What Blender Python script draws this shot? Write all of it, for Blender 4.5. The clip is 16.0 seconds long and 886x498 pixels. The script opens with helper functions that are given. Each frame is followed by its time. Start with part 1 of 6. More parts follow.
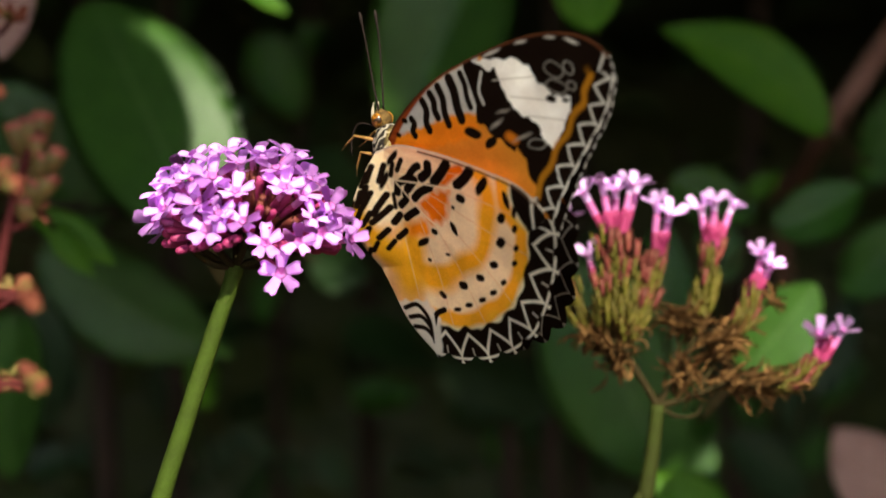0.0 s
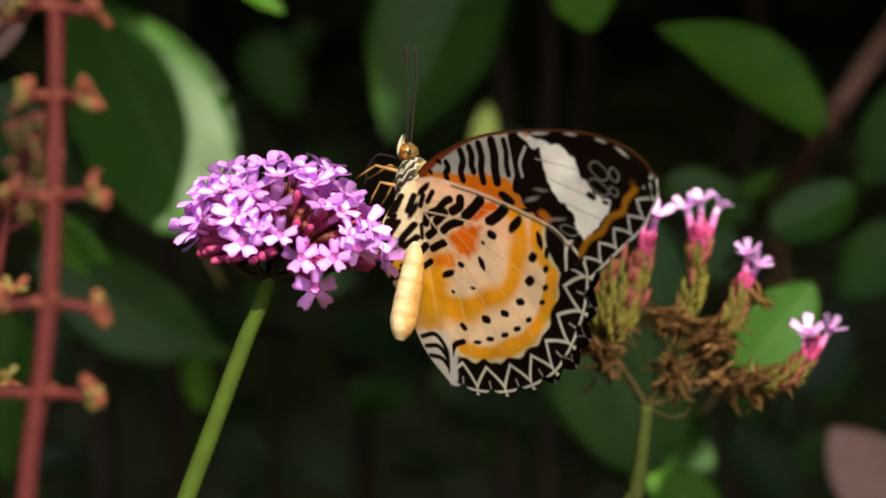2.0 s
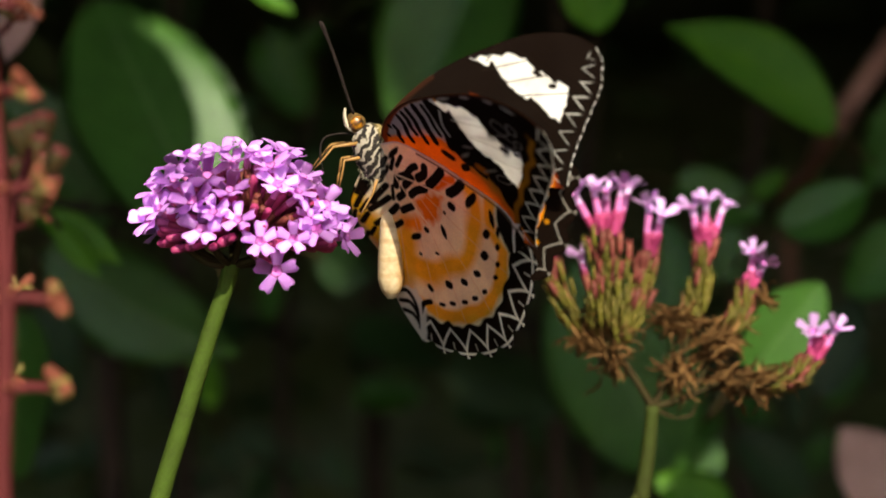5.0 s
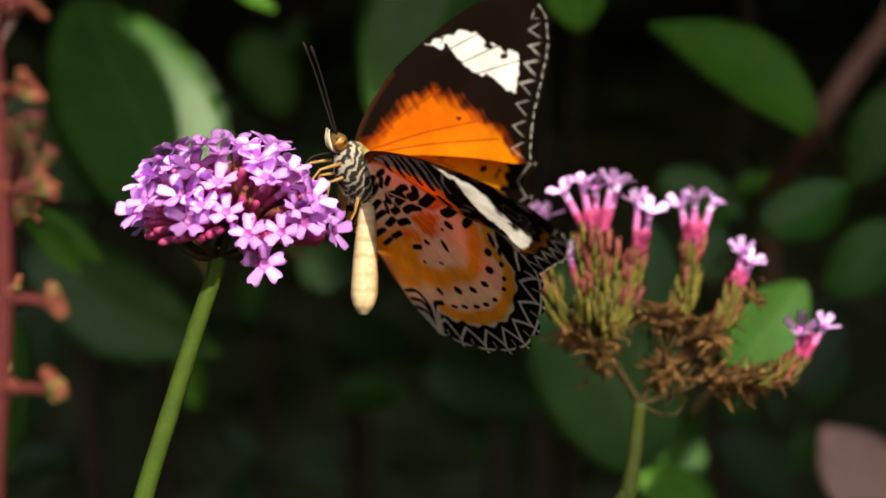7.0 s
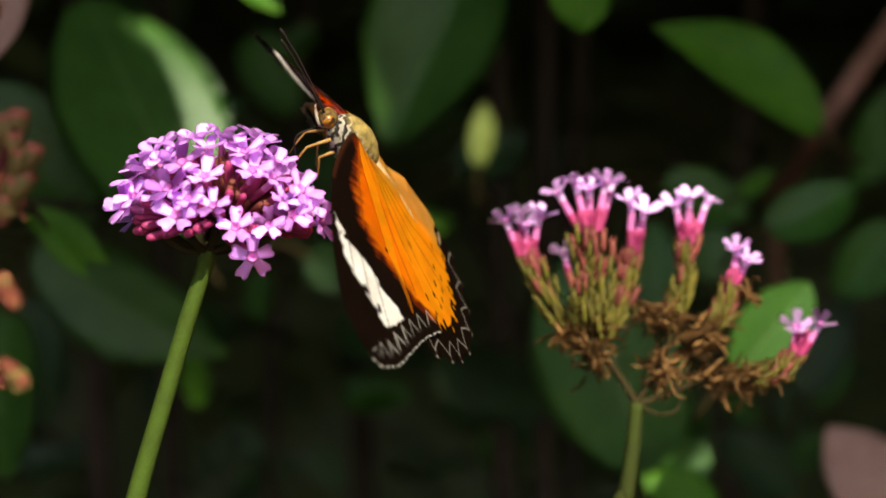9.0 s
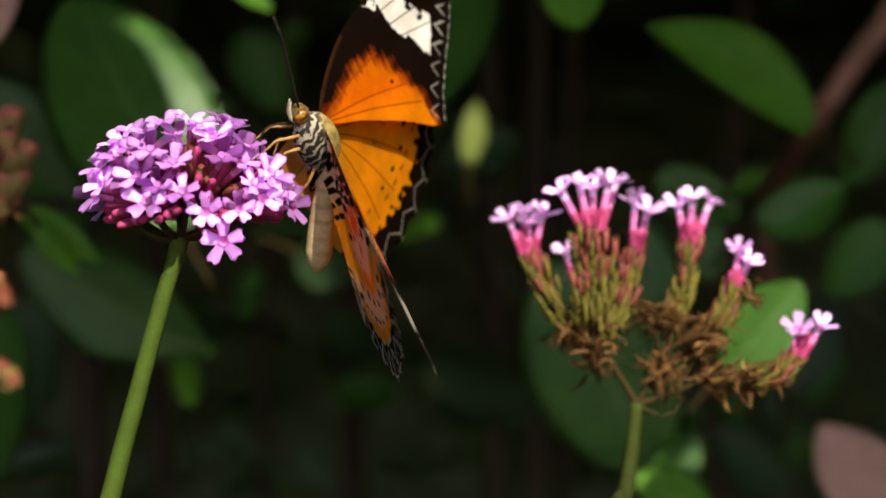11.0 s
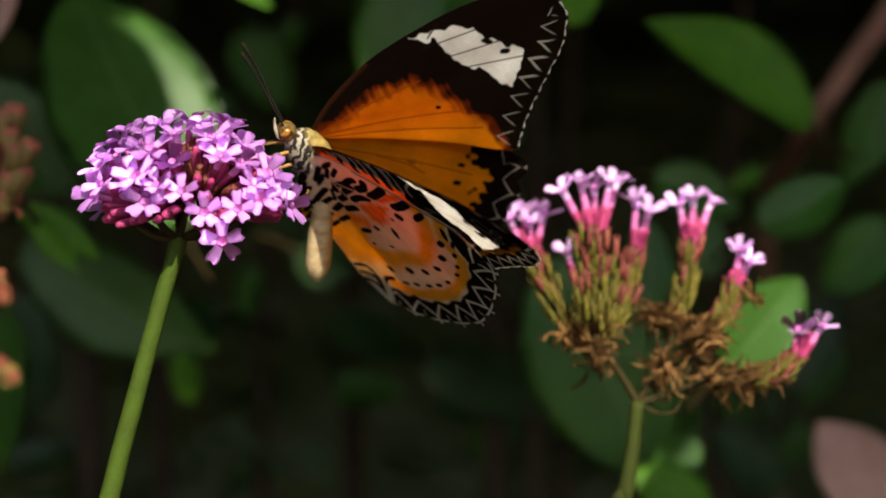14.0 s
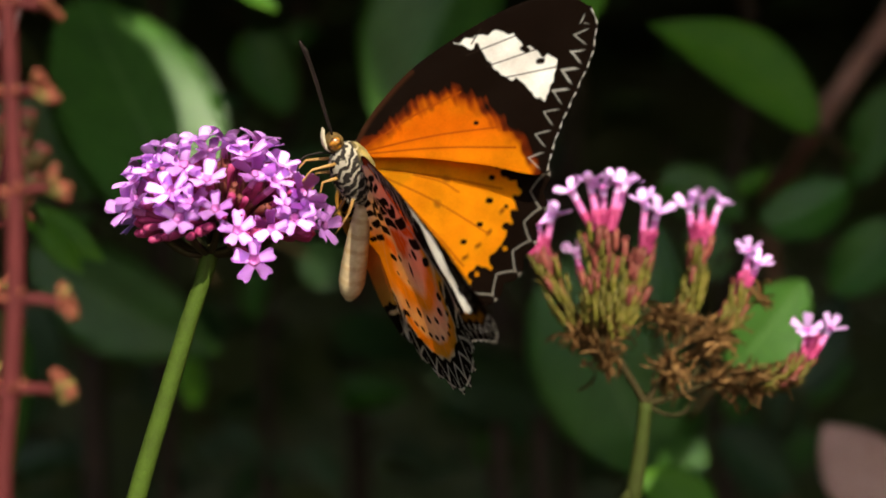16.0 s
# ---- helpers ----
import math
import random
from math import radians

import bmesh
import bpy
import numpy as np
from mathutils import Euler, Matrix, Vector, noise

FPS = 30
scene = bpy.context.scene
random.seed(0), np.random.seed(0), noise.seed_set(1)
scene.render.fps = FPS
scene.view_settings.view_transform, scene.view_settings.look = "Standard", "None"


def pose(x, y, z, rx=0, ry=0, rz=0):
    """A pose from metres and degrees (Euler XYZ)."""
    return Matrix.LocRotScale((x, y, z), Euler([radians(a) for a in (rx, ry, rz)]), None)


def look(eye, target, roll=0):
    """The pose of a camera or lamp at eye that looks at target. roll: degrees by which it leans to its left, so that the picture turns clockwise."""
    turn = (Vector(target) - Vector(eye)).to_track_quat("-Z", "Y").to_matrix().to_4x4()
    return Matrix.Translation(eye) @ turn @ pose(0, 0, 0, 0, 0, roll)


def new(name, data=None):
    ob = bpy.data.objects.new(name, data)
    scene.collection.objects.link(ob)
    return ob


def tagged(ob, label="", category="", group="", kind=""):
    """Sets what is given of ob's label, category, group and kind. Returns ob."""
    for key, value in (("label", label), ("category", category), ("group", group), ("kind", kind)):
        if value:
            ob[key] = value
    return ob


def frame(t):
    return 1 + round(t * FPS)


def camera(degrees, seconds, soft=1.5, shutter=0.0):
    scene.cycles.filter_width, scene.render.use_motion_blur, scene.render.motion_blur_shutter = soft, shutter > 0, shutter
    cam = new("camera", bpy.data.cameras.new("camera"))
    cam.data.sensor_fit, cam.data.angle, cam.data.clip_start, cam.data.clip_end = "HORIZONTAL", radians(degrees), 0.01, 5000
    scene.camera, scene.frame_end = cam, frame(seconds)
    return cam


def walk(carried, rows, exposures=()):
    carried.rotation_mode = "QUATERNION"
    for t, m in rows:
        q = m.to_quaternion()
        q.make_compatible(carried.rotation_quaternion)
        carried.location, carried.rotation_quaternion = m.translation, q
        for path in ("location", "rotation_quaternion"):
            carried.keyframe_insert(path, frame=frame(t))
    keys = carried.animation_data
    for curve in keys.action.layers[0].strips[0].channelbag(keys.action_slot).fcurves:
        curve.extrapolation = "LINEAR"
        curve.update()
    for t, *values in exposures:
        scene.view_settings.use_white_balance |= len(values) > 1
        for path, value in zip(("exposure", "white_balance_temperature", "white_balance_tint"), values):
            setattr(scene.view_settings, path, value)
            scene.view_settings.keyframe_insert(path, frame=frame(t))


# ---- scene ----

EYE_HEIGHT = 0.9
FOCAL = 784 / math.tan(radians(15))
cam = camera(30.0, 16.0, 1.8)
cam.data.dof.use_dof, cam.data.dof.focus_distance, cam.data.dof.aperture_fstop = True, 0.247, 13.0

# seconds, turn to the left and upward tilt of the hand-steadied camera, in degrees
PAN = (
    (0, 0.248, 0.082), (0.5, 0.348, 0.142), (1, 0.098, 0.152), (1.5, 0.218, 0.122), (2, 0.118, 0.062),
    (2.5, 0.478, 0.013), (3, 0.288, 0.092), (3.5, 0.128, 0.053), (4, 0.468, 0.092), (6.5, 0.038, 0.012),
    (7, -0.162, 0.012), (7.5, 0.058, -0.047), (8, 0.018, -0.057), (8.5, 0.018, -0.008), (9, 0.018, 0.053),
    (11.5, -0.312, -0.057), (12, -0.222, -0.098), (12.5, -0.272, -0.077), (13, -0.252, -0.077), (13.5, -0.232, -0.118),
    (14, -0.302, -0.118), (14.5, -0.242, -0.087), (15, -0.242, -0.077), (15.5, -0.181, -0.047), (16, -0.122, -0.017),
)

walk(cam, [(t, pose(0, 0, EYE_HEIGHT, 90 + up, 0, left)) for t, left, up in PAN])


# ---- world and light ----
SUN_FROM = Vector((0.17, -0.75, 0.64)).normalized()
world = bpy.data.worlds.new("world")
scene.world = world
world.use_nodes = True
wn = world.node_tree
sky = wn.nodes.new("ShaderNodeTexSky")
sky.sky_type, sky.sun_disc = "NISHITA", False
sky.sun_elevation = math.asin(SUN_FROM.z)
sky.sun_rotation = math.atan2(SUN_FROM.x, SUN_FROM.y)
wn.links.new(sky.outputs[0], wn.nodes["Background"].inputs[0])
wn.nodes["Background"].inputs[1].default_value = 0.15
sun = new("sun", bpy.data.lights.new("sun", "SUN"))
sun.data.energy, sun.data.angle, sun.data.color = 5.0, radians(0.53), (1.0, 0.94, 0.80)
sun.matrix_world = look(SUN_FROM * 6 + Vector((0, 0.25, 0.9)), (0, 0.25, 0.9))
scene.view_settings.exposure = 1.34
scene.view_settings.use_white_balance = True
scene.view_settings.white_balance_temperature = 6800
scene.view_settings.white_balance_tint = 8


# ---- helpers of this scene ----
def sight(h, v, d):
    """A place d metres ahead of the camera's stand, h and v on a scale of bearings across the view."""
    return Vector(((h - 784) / FOCAL * d, d, EYE_HEIGHT - (v - 441) / FOCAL * d))


def to_mesh(bm, name, material, smooth=True):
    for e in bm.edges:
        if len(e.link_faces) == 2 and e.calc_face_angle(0) > 1.2:
            e.smooth = False
    me = bpy.data.meshes.new(name)
    bm.to_mesh(me)
    bm.free()
    for m in material if isinstance(material, (list, tuple)) else [material]:
        me.materials.append(m)
    if smooth:
        me.polygons.foreach_set("use_smooth", [True] * len(me.polygons))
    return me


def part(name, data, material, parent, label="", m=None):
    """Links a bmesh or a mesh as one mesh object under a thing or a part."""
    me = data if isinstance(data, bpy.types.Mesh) else to_mesh(data, name, material)
    ob = new(name, me)
    ob.parent = parent
    if m is not None:
        ob.matrix_basis = m
    return tagged(ob, label)


def thing(name, label, category, m=None, group="", kind=""):
    ob = new(name)
    ob.empty_display_size = 0.01
    if m is not None:
        ob.matrix_basis = m
    return tagged(ob, label, category, group, kind)


def tube(bm, points, radii, sides=8, mat=0, close=True):
    """A round tube along points, with a radius at each."""
    pts = [Vector(p) for p in points]
    rings, normal = [], None
    for i, p in enumerate(pts):
        way = (pts[min(i + 1, len(pts) - 1)] - pts[max(i - 1, 0)]).normalized()
        if normal is None:
            normal = way.orthogonal().normalized()
        normal = (normal - way * normal.dot(way)).normalized()
        side = way.cross(normal)
        r = float(radii[i] if isinstance(radii, (list, tuple)) else radii)
        rings.append([bm.verts.new(p + r * (math.cos(a) * normal + math.sin(a) * side))
                      for a in (2 * math.pi * k / sides for k in range(sides))])
    for a, b in zip(rings, rings[1:]):
        for k in range(sides):
            f = bm.faces.new((a[k], a[(k + 1) % sides], b[(k + 1) % sides], b[k]))
            f.material_index = mat
    if close:
        for r in (rings[0][::-1], rings[-1]):
            bm.faces.new(r).material_index = mat


def smooth_line(points, n):
    """Catmull-Rom through points, n steps a span."""
    p = [Vector(q) for q in points]
    p = [2 * p[0] - p[1]] + p + [2 * p[-1] - p[-2]]
    out = []
    for i in range(1, len(p) - 2):
        for k in range(n):
            t = k / n
            out.append(0.5 * (2 * p[i] + (p[i + 1] - p[i - 1]) * t + (2 * p[i - 1] - 5 * p[i] + 4 * p[i + 1] - p[i + 2]) * t * t
                              + (3 * p[i] - p[i - 1] - 3 * p[i + 1] + p[i + 2]) * t ** 3))
    return out + [p[-2]]


def facing(place, forward, up=(0, 0, 1), scale=1.0):
    """A pose at place whose z looks along forward."""
    z = Vector(forward).normalized()
    x = Vector(up).cross(z)
    x = x.normalized() if x.length > 1e-4 else z.orthogonal().normalized()
    y = z.cross(x)
    m = Matrix((x, y, z)).transposed().to_4x4()
    return Matrix.Translation(place) @ m @ Matrix.Scale(scale, 4)


# ---- materials ----
def material(name):
    m = bpy.data.materials.new(name)
    m.use_nodes = True
    return m, m.node_tree, m.node_tree.nodes["Principled BSDF"]


def ramp(nt, fac, stops):
    r = nt.nodes.new("ShaderNodeValToRGB")
    el = r.color_ramp.elements
    while len(el) < len(stops):
        el.new(0.5)
    for e, (pos, col) in zip(el, stops):
        e.position, e.color = pos, (*col, 1)
    nt.links.new(fac, r.inputs[0])
    return r.outputs[0]


def noise_node(nt, scale, detail=4, rough=0.55, vector=None):
    n = nt.nodes.new("ShaderNodeTexNoise")
    n.inputs["Scale"].default_value, n.inputs["Detail"].default_value, n.inputs["Roughness"].default_value = scale, detail, rough
    if vector is None:
        vector = nt.nodes.new("ShaderNodeTexCoord").outputs["Object"]
    nt.links.new(vector, n.inputs["Vector"])
    return n.outputs[0]


def bump(nt, bsdf, height, strength, distance):
    b = nt.nodes.new("ShaderNodeBump")
    b.inputs["Strength"].default_value, b.inputs["Distance"].default_value = strength, distance
    nt.links.new(height, b.inputs["Height"])
    nt.links.new(b.outputs[0], bsdf.inputs["Normal"])


def mix_col(nt, fac, a, b, blend="MIX"):
    n = nt.nodes.new("ShaderNodeMix")
    n.data_type, n.blend_type = "RGBA", blend
    for socket, v in ((n.inputs[0], fac), (n.inputs[6], a), (n.inputs[7], b)):
        if hasattr(v, "is_linked"):
            nt.links.new(v, socket)
        elif isinstance(v, (int, float)):
            socket.default_value = v
        else:
            socket.default_value = (*v, 1)
    return n.outputs[2]


def simple(name, light, dark, scale, rough=0.6, relief=0.0, translucent=0.0, random_tint=0.0, sheen=0.0):
    """A mottled surface: two tones by noise at two scales, fine relief, and some light let through."""
    m, nt, b = material(name)
    fac = noise_node(nt, scale)
    col = ramp(nt, fac, [(0.3, dark), (0.7, light)])
    fine = noise_node(nt, scale * 7, 2)
    col = mix_col(nt, 0.35, col, ramp(nt, fine, [(0.35, dark), (0.65, light)]))
    if random_tint:
        info = nt.nodes.new("ShaderNodeObjectInfo")
        hsv = nt.nodes.new("ShaderNodeHueSaturation")
        mr = nt.nodes.new("ShaderNodeMapRange")
        mr.inputs[3].default_value, mr.inputs[4].default_value = 1 - random_tint, 1 + random_tint
        nt.links.new(info.outputs["Random"], mr.inputs[0])
        nt.links.new(mr.outputs[0], hsv.inputs["Value"])
        nt.links.new(col, hsv.inputs["Color"])
        col = hsv.outputs[0]
    nt.links.new(col, b.inputs["Base Color"])
    b.inputs["Roughness"].default_value = rough
    b.inputs["Specular IOR Level"].default_value = 0.22 if rough < 0.7 else 0.08
    if sheen:
        b.inputs["Sheen Weight"].default_value = sheen
    if relief:
        bump(nt, b, fine, 0.6, relief)
    if translucent:
        let_through(nt, b, col, translucent)
    return m


def let_through(nt, b, col, amount):
    tr = nt.nodes.new("ShaderNodeBsdfTranslucent")
    nt.links.new(col, tr.inputs[0])
    mx = nt.nodes.new("ShaderNodeMixShader")
    mx.inputs[0].default_value = amount
    nt.links.new(b.outputs[0], mx.inputs[1])
    nt.links.new(tr.outputs[0], mx.inputs[2])
    nt.links.new(mx.outputs[0], nt.nodes["Material Output"].inputs[0])


def leaf_material(name, light, dark, vein, gloss=0.38, through_light=0.25):
    """A leaf: mottled green, paler midrib and side veins from its own length and width coordinates."""
    m, nt, b = material(name)
    uv = nt.nodes.new("ShaderNodeUVMap")
    sep = nt.nodes.new("ShaderNodeSeparateXYZ")
    nt.links.new(uv.outputs[0], sep.inputs[0])

    def op(kind, a, c):
        n = nt.nodes.new("ShaderNodeMath")
        n.operation = kind
        for s, v in ((n.inputs[0], a), (n.inputs[1], c)):
            if hasattr(v, "is_linked"):
                nt.links.new(v, s)
            else:
                s.default_value = v
        return n.outputs[0]
    across = op("ABSOLUTE", op("SUBTRACT", sep.outputs[0], 0.5), 0)
    mid = op("LESS_THAN", across, 0.014)
    slanted = op("ADD", op("MULTIPLY", sep.outputs[1], 9.0), op("MULTIPLY", across, -6.0))
    side = op("LESS_THAN", op("ABSOLUTE", op("SUBTRACT", op("FRACT", slanted, 0), 0.5), 0), 0.035)
    veins = op("MAXIMUM", mid, op("MULTIPLY", side, 0.45))
    tone = noise_node(nt, 90, 5)
    col = ramp(nt, tone, [(0.32, dark), (0.68, light)])
    fine = noise_node(nt, 900, 3)
    col = mix_col(nt, 0.25, col, ramp(nt, fine, [(0.4, dark), (0.6, light)]))
    info = nt.nodes.new("ShaderNodeObjectInfo")
    hsv = nt.nodes.new("ShaderNodeHueSaturation")
    mr = nt.nodes.new("ShaderNodeMapRange")
    mr.inputs[3].default_value, mr.inputs[4].default_value = 0.8, 1.2
    nt.links.new(info.outputs["Random"], mr.inputs[0])
    nt.links.new(mr.outputs[0], hsv.inputs["Value"])
    nt.links.new(mix_col(nt, op("MULTIPLY", veins, 0.5), col, vein), hsv.inputs["Color"])
    nt.links.new(hsv.outputs[0], b.inputs["Base Color"])
    b.inputs["Roughness"].default_value = gloss
    b.inputs["Specular IOR Level"].default_value = 0.28
    bump(nt, b, op("SUBTRACT", fine, op("MULTIPLY", veins, 1.5)), 0.35, 0.0004)
    let_through(nt, b, hsv.outputs[0], through_light)
    return m


LEAF = leaf_material("glossy leaf", (0.040, 0.132, 0.011), (0.024, 0.080, 0.007), (0.11, 0.20, 0.07))
LEAF_YOUNG = leaf_material("young leaf", (0.12, 0.28, 0.016), (0.065, 0.19, 0.012), (0.16, 0.30, 0.05), 0.55, 0.40)
# darker copy of the leaf green, with deep shade put into its colour
LEAF_SHADED = leaf_material("shade-darkened leaf", (0.022, 0.052, 0.014), (0.011, 0.030, 0.008), (0.04, 0.07, 0.03), 0.5, 0.15)
LEAF_MID = leaf_material("mid green leaf", (0.054, 0.138, 0.021), (0.036, 0.096, 0.015), (0.12, 0.20, 0.07), 0.36, 0.25)
LEAF_PALE = leaf_material("yellowing leaf", (0.24, 0.28, 0.065), (0.16, 0.22, 0.045), (0.28, 0.30, 0.10), 0.55, 0.30)
LEAF_DRY = simple("dead pink leaf", (0.52, 0.34, 0.29), (0.38, 0.22, 0.19), 120, 0.7, 0.0003, 0.2)
STEM = simple("green stem", (0.034, 0.058, 0.006), (0.024, 0.036, 0.005), 300, 0.75, 0.0002)
STEM_OLD = simple("olive stem", (0.024, 0.034, 0.005), (0.018, 0.020, 0.004), 300, 0.75, 0.0002)
STEM_DULL = simple("brown green stem", (0.022, 0.019, 0.005), (0.018, 0.010, 0.004), 300, 0.8, 0.0002)
PETAL = simple("lilac petal", (0.83, 0.50, 0.91), (0.76, 0.43, 0.86), 350, 0.6, 0.00008, 0.58, 0.08)
PETAL_PALE = simple("faded lilac petal", (0.93, 0.72, 0.97), (0.89, 0.63, 0.93), 350, 0.6, 0.00008, 0.66, 0.08)
PETAL_THROAT = simple("violet throat", (0.62, 0.22, 0.56), (0.50, 0.15, 0.44), 500, 0.6, 0.0, 0.15)
TUBE_UPPER = simple("rose flower tube", (0.56, 0.18, 0.42), (0.46, 0.11, 0.30), 400, 0.55, 0.00008, 0.3, 0.1)
TUBE_PINK = simple("magenta flower tube", (0.30, 0.032, 0.115), (0.20, 0.018, 0.060), 400, 0.5, 0.00008, 0.15, 0.2)
CALYX_RED = simple("dark red calyx", (0.150, 0.024, 0.030), (0.085, 0.028, 0.010), 500, 0.6, 0.0001, 0.05, 0.25)
CALYX_GREEN = simple("olive calyx", (0.064, 0.082, 0.006), (0.078, 0.042, 0.006), 500, 0.65, 0.0001, 0.08, 0.3)
DRY = simple("dry brown husk", (0.24, 0.13, 0.048), (0.08, 0.036, 0.013), 500, 0.8, 0.0002, 0.15, 0.45)
WOOD = simple("woody branch", (0.20, 0.10, 0.075), (0.09, 0.045, 0.032), 120, 0.8, 0.0006)
TWIG_DARK = simple("dark twig", (0.028, 0.018, 0.013), (0.013, 0.009, 0.006), 90, 0.85, 0.0006)
RED_STEM = simple("red stem", (0.066, 0.012, 0.012), (0.042, 0.008, 0.008), 250, 0.7, 0.0001)
BUD = simple("coral bud", (0.18, 0.054, 0.032), (0.11, 0.030, 0.018), 350, 0.7, 0.0001, 0.15, 0.2)
BUD_PINK = simple("pink bud", (0.25, 0.078, 0.052), (0.17, 0.046, 0.030), 350, 0.6, 0.0001, 0.15, 0.2)
BUD_GREEN = simple("greenish bud", (0.090, 0.092, 0.018), (0.14, 0.058, 0.026), 300, 0.6, 0.0001, 0.1, 0.2)
SOIL = simple("dark soil", (0.045, 0.032, 0.022), (0.016, 0.011, 0.008), 30, 0.95, 0.004)
SCALE_WHITE = simple("white scales", (0.44, 0.38, 0.28), (0.24, 0.20, 0.13), 1500, 0.7, 0.00008)


def eye_material():
    """Golden compound eye with dark patches."""
    m, nt, b = material("amber eye")
    nt.links.new(ramp(nt, noise_node(nt, 1100, 3), [(0.40, (0.014, 0.006, 0.002)), (0.52, (0.20, 0.075, 0.005)), (0.66, (0.36, 0.17, 0.012))]), b.inputs["Base Color"])
    b.inputs["Roughness"].default_value = 0.3
    return m


EYE_AMBER = eye_material()


def abdomen_material():
    """White scales below, golden along the back, faint dark rings between the segments."""
    m, nt, b = material("white and gold abdomen")
    tc = nt.nodes.new("ShaderNodeTexCoord").outputs["Object"]
    sep = nt.nodes.new("ShaderNodeSeparateXYZ")
    nt.links.new(tc, sep.inputs[0])
    side = nt.nodes.new("ShaderNodeMapRange")
    side.inputs[1].default_value, side.inputs[2].default_value = 0.0004, 0.0017
    nt.links.new(sep.outputs[0], side.inputs[0])
    mottle = noise_node(nt, 900, 4)
    white = ramp(nt, mottle, [(0.3, (0.29, 0.205, 0.105)), (0.7, (0.45, 0.34, 0.20))])
    gold = ramp(nt, mottle, [(0.3, (0.22, 0.105, 0.022)), (0.7, (0.36, 0.19, 0.05))])
    bands = nt.nodes.new("ShaderNodeTexWave")
    bands.bands_direction = "Z"
    bands.inputs["Scale"].default_value, bands.inputs["Distortion"].default_value, bands.inputs["Detail Scale"].default_value = 118, 1.2, 2.0
    nt.links.new(tc, bands.inputs["Vector"])
    rings = ramp(nt, bands.outputs[1], [(0.05, (0.82, 0.76, 0.68)), (0.35, (1.0, 1.0, 1.0))])
    nt.links.new(mix_col(nt, 1.0, mix_col(nt, side.outputs[0], white, gold), rings, "MULTIPLY"), b.inputs["Base Color"])
    b.inputs["Roughness"].default_value = 0.75
    bump(nt, b, mottle, 0.5, 0.0002)
    return m


ABDOMEN = abdomen_material()
LEG = simple("tan leg", (0.26, 0.14, 0.04), (0.15, 0.075, 0.022), 900, 0.5)
LEG_DARK = simple("dark antenna", (0.016, 0.010, 0.008), (0.008, 0.006, 0.005), 900, 0.7)


def wing_material(name, gloss, through_light):
    """The wing's pigments are held in the mesh's own pattern, with the fine grain of scales over them."""
    m, nt, b = material(name)
    at = nt.nodes.new("ShaderNodeAttribute")
    at.attribute_name = "pigment"
    grain = noise_node(nt, 3500, 2)
    big = noise_node(nt, 220, 3)
    col = mix_col(nt, 1.0, at.outputs["Color"], ramp(nt, grain, [(0.3, (0.94, 0.94, 0.94)), (0.7, (1.06, 1.06, 1.06))]), "MULTIPLY")
    col = mix_col(nt, 1.0, col, ramp(nt, big, [(0.3, (0.86, 0.82, 0.80)), (0.7, (1.08, 1.08, 1.08))]), "MULTIPLY")
    nt.links.new(col, b.inputs["Base Color"])
    b.inputs["Roughness"].default_value = gloss
    b.inputs["Specular IOR Level"].default_value = 0.04
    bump(nt, b, grain, 0.25, 0.00006)
    let_through(nt, b, col, through_light)
    return m


WING = wing_material("wing scales", 0.6, 0.72)


def thorax_material():
    """Black and white slanting stripes of hair on the thorax, olive fur on the back."""
    m, nt, b = material("striped thorax")
    tc = nt.nodes.new("ShaderNodeTexCoord").outputs["Object"]
    w = nt.nodes.new("ShaderNodeTexWave")
    w.inputs["Scale"].default_value, w.inputs["Distortion"].default_value = 265, 6.5
    w.inputs["Detail Scale"].default_value = 2.6
    mp = nt.nodes.new("ShaderNodeMapping")
    mp.inputs["Rotation"].default_value = (0, radians(-52), 0)
    nt.links.new(tc, mp.inputs[0])
    nt.links.new(mp.outputs[0], w.inputs["Vector"])
    stripes = ramp(nt, w.outputs[1], [(0.48, (0.012, 0.009, 0.007)), (0.66, (0.10, 0.085, 0.06)), (0.82, (0.22, 0.19, 0.145))])
    sep = nt.nodes.new("ShaderNodeSeparateXYZ")
    nt.links.new(tc, sep.inputs[0])
    back = nt.nodes.new("ShaderNodeMapRange")
    back.inputs[1].default_value, back.inputs[2].default_value = -0.0006, 0.0006
    nt.links.new(sep.outputs[0], back.inputs[0])
    fur = ramp(nt, noise_node(nt, 900, 4), [(0.3, (0.07, 0.05, 0.015)), (0.7, (0.26, 0.18, 0.05))])
    nt.links.new(mix_col(nt, back.outputs[0], stripes, fur), b.inputs["Base Color"])
    b.inputs["Roughness"].default_value, b.inputs["Specular IOR Level"].default_value = 0.8, 0.15
    bump(nt, b, noise_node(nt, 2500, 3), 0.7, 0.0002)
    return m


THORAX = thorax_material()
HEAD_FUR = simple("olive brown head hair", (0.12, 0.07, 0.02), (0.012, 0.008, 0.005), 900, 0.8, 0.0002)


